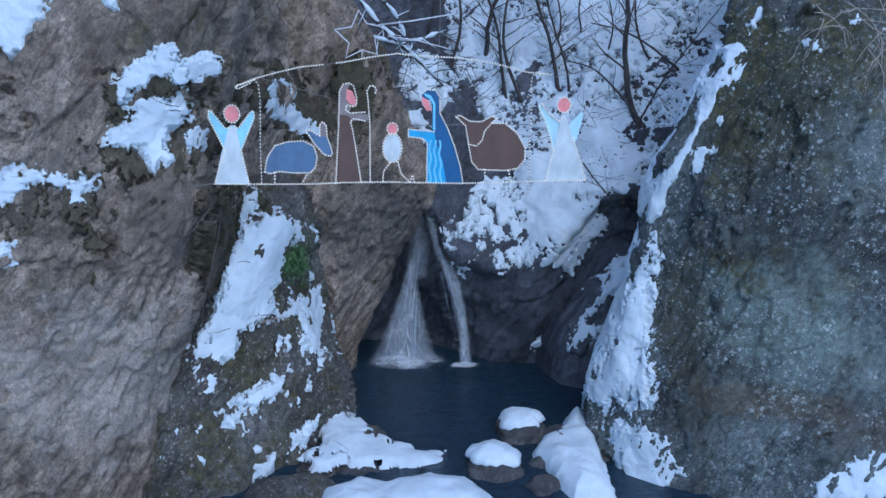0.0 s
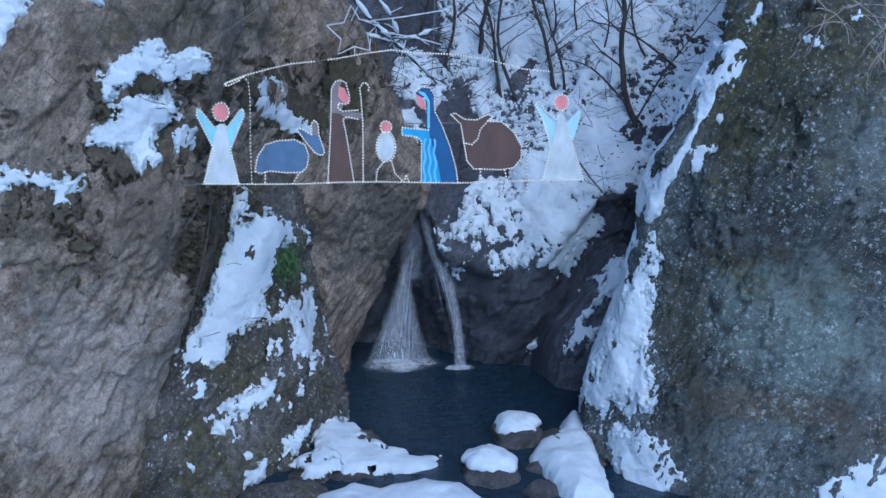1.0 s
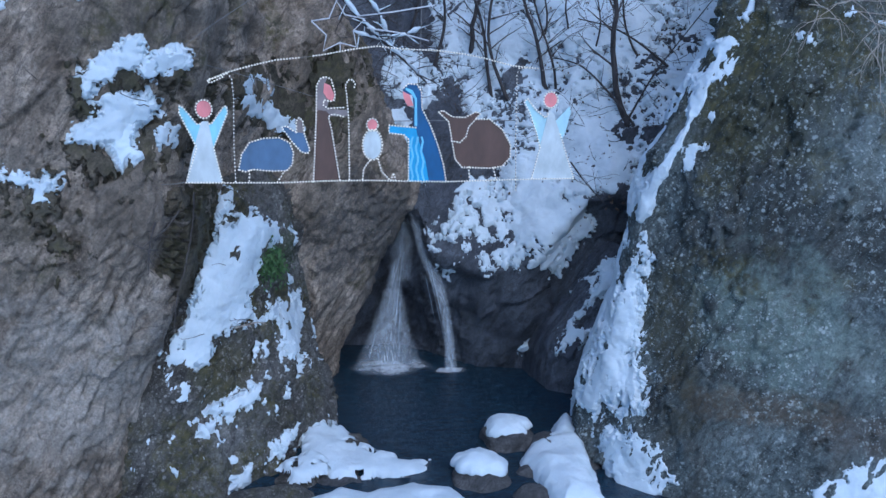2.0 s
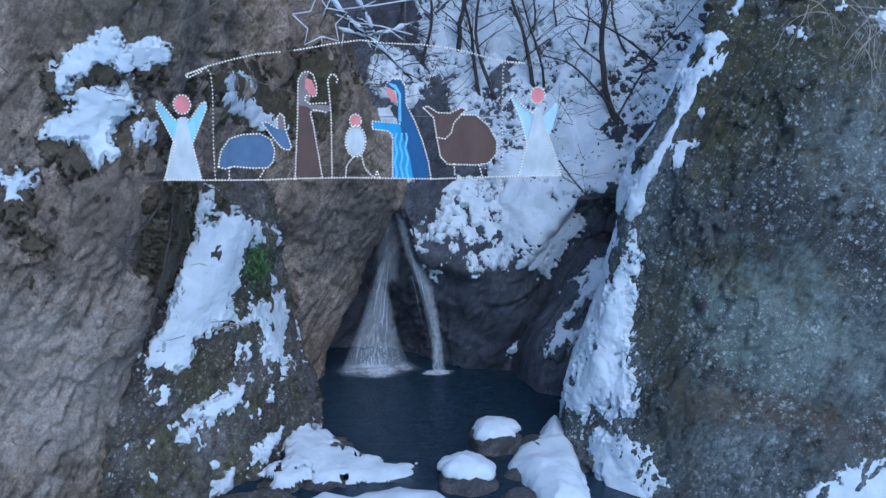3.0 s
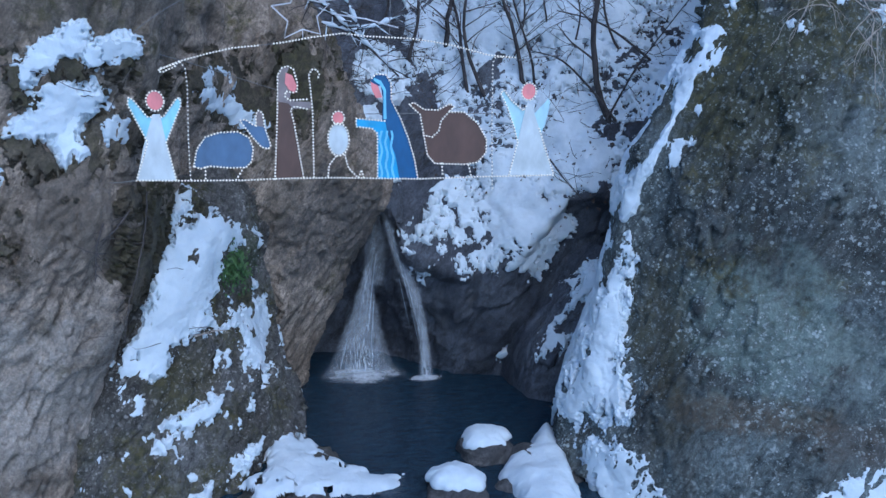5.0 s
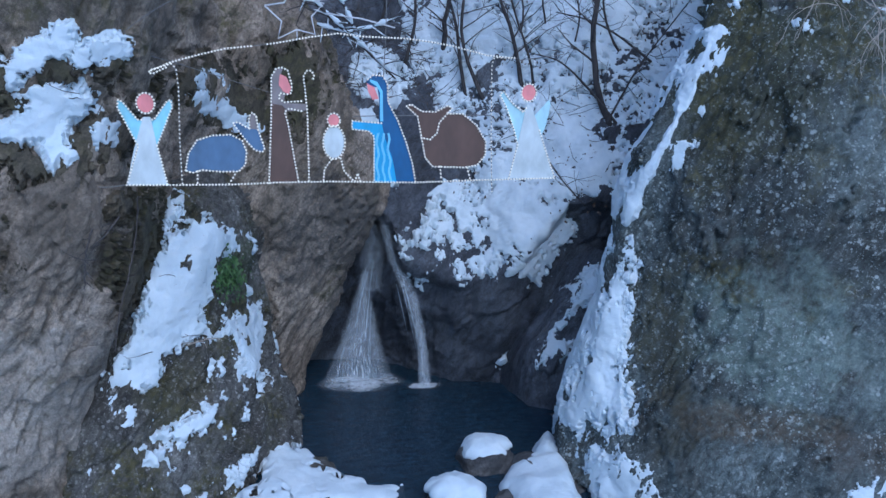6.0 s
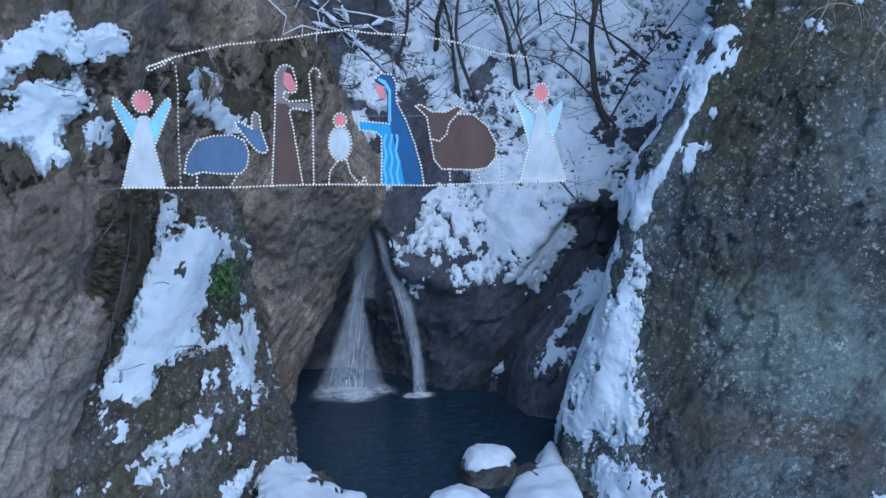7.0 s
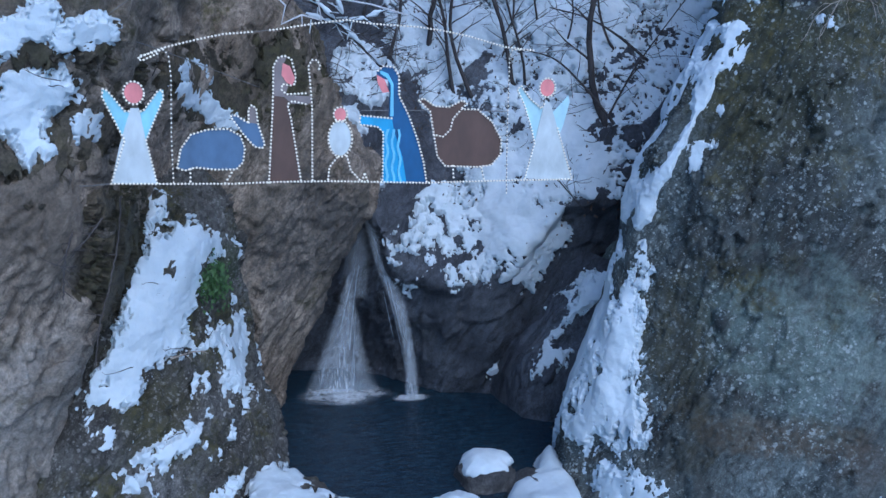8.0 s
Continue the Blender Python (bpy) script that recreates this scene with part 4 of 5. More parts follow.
water_sheet("veil", [(1.25, 6.9, 4.5), (1.2, 6.8, 3.8), (1.25, 6.75, 3.1), (1.2, 6.7, 2.3)],
            [(1.8, 6.85, 4.5), (1.85, 6.7, 3.8), (1.85, 6.6, 3.1), (1.8, 6.55, 2.3)], M_VEIL, waterfall, 2, 23)
strands("threads", [(1.50, 6.75, 3.1), (1.68, 6.75, 3.1)], [(0.30, 6.40, 0.0), (2.0, 6.40, 0.0)], 5, 0.005, M_THREAD, waterfall, 5)
strands("threads", [(1.6, 6.7, 4.3), (1.8, 6.7, 4.3)], [(2.6, 5.95, 0.0), (2.9, 5.95, 0.0)], 4, 0.006, M_THREAD, waterfall, 6, -0.2)


def foam(name, centre, size, seed):
    x, y = np.meshgrid(np.linspace(-1, 1, 70), np.linspace(-1, 1, 50))
    p = np.stack([x * size[0], y * size[1], 0 * x], -1)
    d = 1 - np.sqrt(x * x + y * y) + 0.30 * fbm(p, 2.4, 5, seed, 0.6) * smooth(1.05, 0.8, np.sqrt(x * x + y * y))
    g = np.stack([centre[0] + p[..., 0], centre[1] + p[..., 1], 0.012 + 0.02 * np.clip(d, 0, 1)], -1)
    ob = sheet_object(name, g, M_FOAM)
    ob.parent = waterfall
    spread(ob, smooth(0.02, 0.75, d))


foam("foam", (1.25, 6.15, 0), (1.25, 0.62), 31)
foam("foam", (2.78, 5.75, 0), (0.5, 0.26), 33)


# ---------------------------------------------------------------- trees, brush, roots
def limb(verts, faces, start, way, length, radius, level, rnd, droop=0.0, tips=None, wander=1.0):
    """One limb with its side shoots, tapering and wandering."""
    steps = max(5, int(length / 0.18))
    p, d = Vector(start), Vector(way).normalized()
    pts, rad, shoots = [p.copy()], [radius], []
    for k in range(steps):
        d = (d + Vector((rnd.uniform(-1, 1), rnd.uniform(-1, 1), rnd.uniform(-1, 1) - droop)) * (0.10 + 0.05 * level) * wander).normalized()
        p = p + d * (length / steps)
        pts.append(p.copy())
        rad.append(radius * (1 - 0.75 * (k + 1) / steps) + 0.002)
        if level < 3 and k > steps * (0.25 if level else 0.35) and rnd.random() < (0.55 if level else 0.5):
            shoots.append((p.copy(), d.copy(), rad[-1], 1 - k / steps))
    tube(pts, rad, 7 if level == 0 else (5 if level == 1 else 3), verts, faces)
    if tips is not None:
        tips.append(pts[-1])
    for q, e, r, left in shoots:
        out = (e + Vector((rnd.uniform(-1, 1), rnd.uniform(-0.7, 0.7), rnd.uniform(-0.3, 0.8))) * 0.9).normalized()
        limb(verts, faces, q, out, length * rnd.uniform(0.22, 0.45) * (0.5 + left * 0.6), r * 0.5, level + 1, rnd, droop, tips, wander)


def bare_tree(base, lean, radius, seed, label="bare dark winter tree on the snowy slope"):
    rnd = random.Random(seed)
    tree = new("bare_tree")
    tree.location = base
    way = Vector((lean[0], rnd.uniform(-0.1, 0.25), lean[1]))
    tv, tf = [], []
    height = way.length * 1.9
    steps = 16
    p, pts, rad, crown = Vector((0, 0, -0.25)), [], [], []
    side = Vector((rnd.uniform(-1, 1), rnd.uniform(-1, 1), 0)) * 0.075 * height
    kink = rnd.uniform(0, 6)
    for k in range(steps + 1):
        s = k / steps
        q = way.normalized() * height * s + side * math.sin(s * math.pi * 1.3) + Vector((0.02 * height * (math.sin(s * 9 + kink) - math.sin(kink)), 0, -0.25))
        q += Vector((rnd.uniform(-1, 1), rnd.uniform(-1, 1), 0)) * radius * 0.35
        pts.append(q)
        rad.append(radius * (1.25 - 0.25 * min(1, s * 10)) * (1 - 0.72 * s))
        if s > 0.18 and rnd.random() < 0.8:
            crown.append((q, rad[-1]))
    tube(pts, rad, 9, tv, tf)
    mesh_object("trunk", tv, tf, M_BARK, tree)
    cv, cf = [], []
    for q, r in crown:
        for _ in range(rnd.choice((1, 1, 2))):
            a = rnd.uniform(0, 2 * math.pi)
            limb(cv, cf, q, (math.cos(a), 0.6 * math.sin(a), rnd.uniform(0.2, 1.4)), rnd.uniform(0.6, 1.5), max(0.010, r * 0.42), 1, rnd)
    tagged(mesh_object("crown", cv, cf, M_TWIG, tree), kind="stuff")
    return tagged(tree, label, "tree", group="bare trees on the slope")


TREES = [((7.51, 5.88, 6.35), (-0.62, 3.83), 0.125), ((4.28, 8.09, 6.79), (-0.8, 3.5), 0.075), ((4.73, 7.9, 6.95), (-0.2, 3.35), 0.075),
         ((5.6, 7.59, 7.34), (-0.76, 2.94), 0.085), ((5.8, 7.4, 7.35), (-0.69, 2.92), 0.05), ((5.21, 8.09, 7.54), (-0.14, 2.78), 0.05),
         ((3.81, 9.38, 7.97), (0.54, 2.45), 0.11), ((8.01, 6.72, 8.17), (-0.57, 2.09), 0.05), ((9.4, 7.46, 8.91), (-0.5, 1.44), 0.04),
         ((2.69, 9.36, 7.81), (0.24, 2.57), 0.07), ((2.13, 9.99, 8.89), (0.25, 1.53), 0.06), ((6.22, 7.91, 8.89), (0.1, 1.45), 0.04),
         ((6.8, 7.46, 8.45), (-0.23, 1.86), 0.035)]
for k, (at, lean, r) in enumerate(TREES):
    bare_tree(at, lean, 0.72 * r, 400 + k, "thick bare tree trunk leaning out of the snowy slope" if r > 0.1 else "thin bare dark winter tree on the snowy slope")


def fallen_branch(points, radius, seed, label):
    rnd = random.Random(seed)
    pts = [Vector(p) for p in spline(points, 22)]
    v, f = [], []
    tube(pts, [radius * (1 - 0.6 * k / 21) for k in range(22)], 6, v, f)
    for k in range(3, 21, 2):
        limb(v, f, pts[k], (rnd.uniform(-1, 1), rnd.uniform(-0.5, 0.2), rnd.uniform(-0.6, 0.9)), rnd.uniform(0.3, 0.9), radius * 0.3, 2, rnd)
    return tagged(mesh_object("fallen_branch", v, f, M_BARK), label, "branch", group="fallen branches on the slope")


fallen_branch([(7.2, 5.2, 6.6), (6.7, 5.8, 7.35), (6.15, 6.38, 7.96), (5.62, 7.0, 8.15)], 0.036, 1, "dark bent branch lying over the snow")
fallen_branch([(8.3, 5.95, 8.0), (7.6, 6.4, 8.6), (7.01, 6.8, 8.95), (6.2, 7.1, 9.15)], 0.034, 2, "dark arching branch above the snow")
fallen_branch([(6.95, 5.2, 6.6), (7.4, 5.4, 7.3), (7.9, 5.6, 8.0), (9.7, 6.6, 9.75)], 0.03, 3, "thin straight stem leaning across the slope")
fallen_branch([(5.5, 4.9, 5.75), (5.8, 4.6, 5.3), (6.3, 4.4, 4.75)], 0.022, 4, "thin stem hanging over the dark gully")


def brush(name, spots, count, length, radius, material, label, seed, up=0.6, category="bush", lift=(0, 0, 0), wander=1.6, droop=0.0):
    """Thin crossing twigs."""
    rnd = random.Random(seed)
    v, f = [], []
    for s in spots:
        for _ in range(count):
            p = Vector(s) + Vector((rnd.gauss(0, 0.3), rnd.gauss(0, 0.2), rnd.gauss(0, 0.2))) + Vector(lift)
            limb(v, f, p, (rnd.uniform(-1, 1), rnd.uniform(-0.8, 0.3), rnd.uniform(-0.2, 1) * up), length * rnd.uniform(0.5, 1.2), radius, 1, rnd, droop, None, wander)
    return tagged(mesh_object(name, v, f, material), label, category, kind="stuff")


def slope_spots(n, x0, x1, z0, z1, seed):
    rnd = random.Random(seed)
    out = []
    for _ in range(n):
        x, z = rnd.uniform(x0, x1), rnd.uniform(z0, z1)
        out.append((x, float(back_depth(np.array(x), np.array(z))) - 0.08, z))
    return out


brush("brush_on_slope", slope_spots(105, 3.0, 10.2, 5.6, 10.3, 5), 2, 1.2, 0.006, M_TWIG, "thin bare shoots over the snowy slope", 6)
brush("brush_on_shoulder", slope_spots(26, 0.4, 3.8, 6.9, 10.2, 7), 5, 1.0, 0.010, M_TWIG, "dense dark bare thicket beside the cliff", 8)
brush("low_twigs", slope_spots(16, 5.6, 8.2, 5.2, 7.2, 9), 2, 0.5, 0.007, M_TWIG, "small dry twigs in the snow", 10)
brush("hanging_roots", [(8.4, -0.1, 9.4), (8.9, -0.15, 9.2), (9.5, 0.0, 9.4), (9.3, -0.2, 8.9), (9.0, 0.0, 9.8)], 4, 1.5, 0.009, M_PALE_TWIG,
      "pale tangled roots hanging down the dark cliff", 11, -1.0, "roots", (0, -0.45, 0), 2.4, 0.5)
brush("cliff_twig", [(-3.45, -0.15, 5.35)], 3, 0.6, 0.010, M_TWIG, "dry twig on the cliff face", 12)
brush("cliff_brush", [(-2.4, 1.3, 7.6), (-2.6, 0.8, 7.3), (-4.6, -0.5, 7.9), (-3.6, -0.2, 7.5), (-1.6, 4.5, 7.2)], 4, 0.5, 0.007, M_TWIG,
      "dry stems in the snow on the cliff", 13)
brush("buttress_twigs", [(-2.9, 1.3, 4.6), (-2.8, 1.2, 3.2), (-2.2, 1.6, 2.9), (-1.7, 2.4, 3.0), (-2.4, 1.0, 1.5)], 3, 0.45, 0.006, M_TWIG,
      "dry stems on the snowy buttress", 14)


def leaves(name, spots, spread, count, size, label, seed, material=None):
    rnd = random.Random(seed)
    v, f = [], []
    for s in spots:
        for _ in range(count):
            c = Vector(s) + Vector((rnd.gauss(0, spread[0]), rnd.gauss(0, spread[1]), rnd.gauss(0, spread[2])))
            m = Euler((rnd.uniform(0.3, 1.9), rnd.uniform(-0.7, 0.7), rnd.uniform(-1.4, 1.4))).to_matrix()
            r = size * rnd.uniform(0.6, 1.3)
            b = len(v)
            for q in ((0, -1, 0), (0.55, -0.2, 0.18), (0.45, 0.5, 0.12), (0, 1, 0), (-0.45, 0.5, 0.12), (-0.55, -0.2, 0.18)):
                v.append(c + m @ (Vector(q) * r))
            f += [(b, b + 1, b + 2, b + 3), (b, b + 3, b + 4, b + 5)]
    return tagged(mesh_object(name, v, f, material or M_LEAF), label, "plant", kind="stuff")


leaves("ivy", [(-1.72, 2.45, 4.25), (-1.6, 2.55, 3.95), (-1.85, 2.35, 4.05)], (0.13, 0.10, 0.17), 240, 0.036, "green ivy growing on the snowy buttress", 3)
M_DEAD = plain_material("dead_leaf", (0.05, 0.033, 0.026), (0.11, 0.075, 0.05), 0.85, 8)
leaves("dead_leaves", slope_spots(260, 3.0, 10.2, 4.4, 10.0, 21), (0.14, 0.05, 0.10), 4, 0.038, "dark dead leaves on the snowy slope", 22, M_DEAD)


# ---------------------------------------------------------------- the light display that hangs over the gorge
def paint(name, colour, rough=0.5):
    m, t, b = new_material(name)
    n = Nodes(t)
    shade = n.ramp(n.noise(3.5, 5, 0.6, (1, 1, 0.5)), (0.3, 0.75), (0.7, 1.15))
    n.link(n.mix(1.0, colour, shade, "MULTIPLY"), b.inputs["Base Color"])
    b.inputs["Roughness"].default_value = rough
    n.link(n.bump(n.noise(30, 3), 0.2, 0.003), b.inputs["Normal"])
    return m


def bulb_material():
    m, t, b = new_material("small_bulb")
    b.inputs["Base Color"].default_value = (0.72, 0.68, 0.58, 1)
    b.inputs["Roughness"].default_value = 0.3
    b.inputs["Emission Color"].default_value = (1.0, 0.88, 0.66, 1)
    b.inputs["Emission Strength"].default_value = 0.12
    return m


M_BULB = bulb_material()
M_WHITE = paint("white_sheet", (0.50, 0.55, 0.56))
M_SKIN = paint("pink_sheet", (0.66, 0.22, 0.22))
M_WING = paint("pale_blue_sheet", (0.28, 0.56, 0.66))
M_FADED_WING = paint("faded_blue_sheet", (0.40, 0.60, 0.66))
M_DENIM = paint("slate_blue_sheet", (0.080, 0.140, 0.24))
M_BROWN = paint("brown_sheet", (0.088, 0.050, 0.037))
M_TAUPE = paint("taupe_sheet", (0.20, 0.17, 0.165))
M_NAVY = paint("deep_blue_sheet", (0.012, 0.085, 0.22))
M_AZURE = paint("azure_sheet", (0.05, 0.32, 0.58))
M_PALE_AZURE = paint("pale_azure_sheet", (0.20, 0.52, 0.72))
FIGURE_PAINTS = [M_BULB, M_CABLE, M_WHITE, M_SKIN, M_WING, M_DENIM, M_BROWN, M_TAUPE, M_NAVY, M_AZURE, M_PALE_AZURE, M_FADED_WING]


class Cutout:
    """A flat sheet figure on a wire outline with small bulbs, in one mesh."""

    def __init__(self):
        self.v, self.f, self.s = [], [], []

    def at(self, x, z, y=0.0):
        return Vector((x * 1.008 - 0.03, y, 6.28 + (z - 6.28) * 1.045))

    def panel(self, paint_on, outline, front=0.0, thick=0.012):
        k = FIGURE_PAINTS.index(paint_on)
        b, n = len(self.v), len(outline)
        for y in (-front - thick, -front):
            self.v += [self.at(x, z, y) for x, z in outline]
        area = sum(a[0] * c[1] - c[0] * a[1] for a, c in zip(outline, outline[1:] + outline[:1]))
        turn = 1 if area > 0 else -1
        self.f.append(tuple(b + i for i in range(n))[::turn])
        self.f.append(tuple(b + n + i for i in range(n))[::-turn])
        for i in range(n):
            j = (i + 1) % n
            self.f.append((b + i, b + n + i, b + n + j, b + j))
        self.s += [k] * (n + 2)

    def disc(self, paint_on, x, z, rx, rz, front=0.0):
        self.panel(paint_on, [(x + rx * math.cos(a * math.pi / 12), z + rz * math.sin(a * math.pi / 12)) for a in range(24)], front)

    def lights(self, line, closed=False, step=0.052, size=0.0178, wire=0.006, gap=None):
        line = list(line) + ([line[0]] if closed else [])
        pts = [self.at(x, z, -0.022) for x, z in line]
        n = len(self.f)
        tube(pts, wire, 4, self.v, self.f)
        self.s += [1] * (len(self.f) - n)
        left = 0.0
        for a, b in zip(pts, pts[1:]):
            length = (b - a).length
            while left < length:
                c = a.lerp(b, left / length)
                left += step
                if gap and gap[0] < c.x < gap[1]:
                    continue
                self.bulb(c, size)
            left -= length

    def bulb(self, c, r):
        b = len(self.v)
        for k, (h, w) in enumerate(((-1, 0.35), (-0.45, 0.92), (0.35, 0.95), (1, 0.35))):
            for s in range(6):
                a = math.pi * s / 3
                self.v.append(c + Vector((math.cos(a) * w * r, h * r - 0.008, math.sin(a) * w * r)))
        n = len(self.f)
        for k in range(3):
            for s in range(6):
                t = (s + 1) % 6
                self.f.append((b + 6 * k + s, b + 6 * k + t, b + 6 * k + 6 + t, b + 6 * k + 6 + s))
        self.f += [tuple(b + s for s in range(6)), tuple(b + 18 + s for s in reversed(range(6)))]
        self.s += [0] * (len(self.f) - n)

    def circle(self, x, z, rx, rz):
        return [(x + rx * math.cos(a * math.pi / 12), z + rz * math.sin(a * math.pi / 12)) for a in range(24)]

    def done(self, name, label, category="light figure"):
        ob = mesh_object(name, self.v, self.f, FIGURE_PAINTS, smooth_shade=False, slots=self.s)
        return tagged(ob, label, category, group="light figures over the gorge")


# winged figure in a white gown
c = Cutout()
gown = [(-2.93, 6.27), (-2.79, 6.79), (-2.62, 7.28), (-2.51, 7.28), (-2.44, 6.83), (-2.32, 6.26)]
wing = [(-2.18, 7.52), (-2.24, 7.52), (-2.46, 7.24), (-2.54, 7.21), (-2.44, 6.85), (-2.29, 7.18), (-2.18, 7.42)]
other = [(-5.16 - x, z) for x, z in wing]
c.panel(M_WING, wing)
c.panel(M_WING, other)
c.panel(M_WHITE, gown, 0.013)
c.disc(M_SKIN, -2.57, 7.48, 0.12, 0.135, 0.014)
c.lights(c.circle(-2.57, 7.48, 0.135, 0.15), True)
c.lights([(-2.32, 6.27), (-2.44, 6.85), (-2.29, 7.18), (-2.18, 7.42), (-2.2, 7.53), (-2.26, 7.50), (-2.46, 7.24), (-2.52, 7.24)])
c.lights([(-2.93, 6.27), (-2.72, 6.85), (-2.87, 7.18), (-2.98, 7.42), (-2.96, 7.53), (-2.90, 7.50), (-2.70, 7.24), (-2.63, 7.24)])
c.done("winged_light_figure", "flat winged figure in white gown outlined with bulbs")

# blue long-eared animal
c = Cutout()
body = [(-2.04, 6.48), (-1.98, 6.74), (-1.84, 6.93), (-1.61, 7.0), (-1.33, 7.01), (-1.16, 6.92), (-1.1, 6.75), (-1.13, 6.55), (-1.23, 6.45),
        (-1.51, 6.45), (-1.79, 6.48), (-1.94, 6.44)]
head = [(-1.29, 7.18), (-1.21, 7.2), (-1.11, 7.13), (-1.04, 7.1), (-0.91, 7.08), (-0.82, 6.8), (-0.86, 6.74), (-0.97, 6.77), (-1.11, 6.93)]
ear = [(-1.04, 7.1), (-1.04, 7.28), (-0.99, 7.34), (-0.93, 7.29), (-0.91, 7.08)]
c.panel(M_DENIM, body)
c.panel(M_DENIM, head, 0.013)
c.panel(M_TAUPE, ear)
c.lights(body, True)
c.lights(ear + head[5:] + head[:4])
c.lights([(-1.86, 6.46), (-1.87, 6.27)], step=0.06)
c.lights([(-1.39, 6.26), (-1.3, 6.39), (-1.28, 6.45)], step=0.06)
c.done("donkey_light_figure", "flat slate-blue donkey shape outlined with bulbs")

# robed figure in brown and its staff
c = Cutout()
c.panel(M_BROWN, [(-0.77, 6.26), (-0.7, 7.48), (-0.49, 7.43), (-0.42, 7.14), (-0.3, 6.27)])
c.panel(M_TAUPE, [(-0.7, 7.47), (-0.68, 7.87), (-0.61, 7.97), (-0.49, 8.0), (-0.55, 7.87), (-0.55, 7.71), (-0.47, 7.61), (-0.53, 7.45)], 0.013)
c.panel(M_SKIN, [(-0.55, 7.91), (-0.45, 7.87), (-0.38, 7.71), (-0.42, 7.61), (-0.5, 7.65), (-0.57, 7.75)], 0.026)
c.panel(M_TAUPE, [(-0.56, 7.48), (-0.16, 7.47), (-0.15, 7.37), (-0.44, 7.36)], 0.026)
c.lights([(-0.77, 6.26), (-0.7, 7.3), (-0.68, 7.87), (-0.61, 7.98), (-0.53, 8.01), (-0.43, 7.97), (-0.37, 7.75), (-0.38, 7.63), (-0.45, 7.61),
          (-0.56, 7.63), (-0.57, 7.55), (-0.5, 7.49), (-0.19, 7.51)])
c.lights([(-0.31, 6.29), (-0.44, 7.14), (-0.49, 7.35), (-0.42, 7.4), (-0.19, 7.35)])
c.lights([(-0.14, 6.29), (-0.14, 7.31), (-0.17, 7.71), (-0.19, 7.87), (-0.14, 7.96), (-0.06, 7.96), (-0.02, 7.88), (-0.05, 7.82)])
c.done("robed_light_figure", "flat hooded figure in brown robe with a bulb-lit crook")

# small swaddled figure on a crib
c = Cutout()
c.disc(M_WHITE, 0.27, 6.88, 0.16, 0.245)
c.disc(M_SKIN, 0.27, 7.22, 0.085, 0.09, 0.013)
c.lights(c.circle(0.27, 6.88, 0.175, 0.26), True)
c.lights(c.circle(0.27, 7.22, 0.1, 0.105), True)
c.lights([(0.22, 6.61), (0.11, 6.47), (0.09, 6.28)])
c.lights([(0.37, 6.63), (0.43, 6.42), (0.56, 6.29)])
c.lights([(0.6, 6.27), (0.64, 6.39), (0.69, 6.24)])
c.done("swaddled_light_figure", "small flat white oval figure outlined with bulbs")

# kneeling figure in blue
c = Cutout()
c.panel(M_NAVY, [(0.82, 7.72), (0.8, 7.82), (0.9, 7.89), (1.05, 7.89), (1.13, 7.77), (1.14, 7.49), (1.29, 7.22), (1.43, 6.88), (1.54, 6.53),
                 (1.6, 6.23), (1.24, 6.23), (1.16, 6.62), (1.03, 6.97), (0.99, 7.1), (1.0, 7.52), (0.97, 7.72)])
c.panel(M_AZURE, [(0.56, 7.21), (1.04, 7.16), (1.08, 6.97), (1.21, 6.62), (1.28, 6.23), (0.91, 6.24), (0.91, 6.97), (0.82, 7.05), (0.56, 7.08)], 0.013)
c.panel(M_SKIN, [(0.8, 7.78), (0.92, 7.72), (0.99, 7.54), (0.89, 7.53), (0.82, 7.66)], 0.013)
c.panel(M_PALE_AZURE, [(0.85, 7.84), (0.97, 7.80), (1.05, 7.66), (1.06, 7.2), (1.01, 7.2), (1.01, 7.64), (0.95, 7.74), (0.85, 7.80)], 0.026)
for k in range(3):
    x = 0.95 + 0.105 * k
    edge = [(x + 0.02 * math.sin(s * 1.5 + k) - 0.10 * (s / 9) * (k / 2.0) * 0.4, 6.25 + 0.085 * s) for s in range(10)]
    c.panel(M_PALE_AZURE, edge + [(a + 0.035, b) for a, b in reversed(edge)], 0.026)
c.lights([(1.59, 6.25), (1.54, 6.53), (1.43, 6.88), (1.29, 7.22), (1.14, 7.49), (1.13, 7.77), (1.05, 7.89), (0.9, 7.9), (0.8, 7.82)])
c.lights([(1.03, 7.17), (0.56, 7.21), (0.56, 7.08), (0.82, 7.05), (0.91, 6.97), (0.91, 6.24)])
c.done("veiled_light_figure", "flat veiled figure in blue robe with wavy stripes")

# brown horned animal
c = Cutout()
body = [(1.44, 7.43), (1.51, 7.46), (1.69, 7.35), (1.91, 7.34), (2.12, 7.44), (2.19, 7.39), (2.09, 7.31), (2.36, 7.31), (2.6, 7.13), (2.76, 6.87),
        (2.76, 6.65), (2.62, 6.49), (2.39, 6.46), (1.88, 6.48), (1.75, 6.62), (1.68, 6.97), (1.62, 7.27)]
c.panel(M_BROWN, body)
c.lights(body, True)
c.lights([(1.68, 6.94), (1.83, 6.91), (1.94, 7.01), (1.98, 7.18), (2.09, 7.29)])
c.lights([(2.0, 6.48), (2.02, 6.28)], step=0.06)
c.lights([(2.46, 6.45), (2.51, 6.27)], step=0.06)
c.done("ox_light_figure", "flat dark brown ox shape outlined with bulbs")

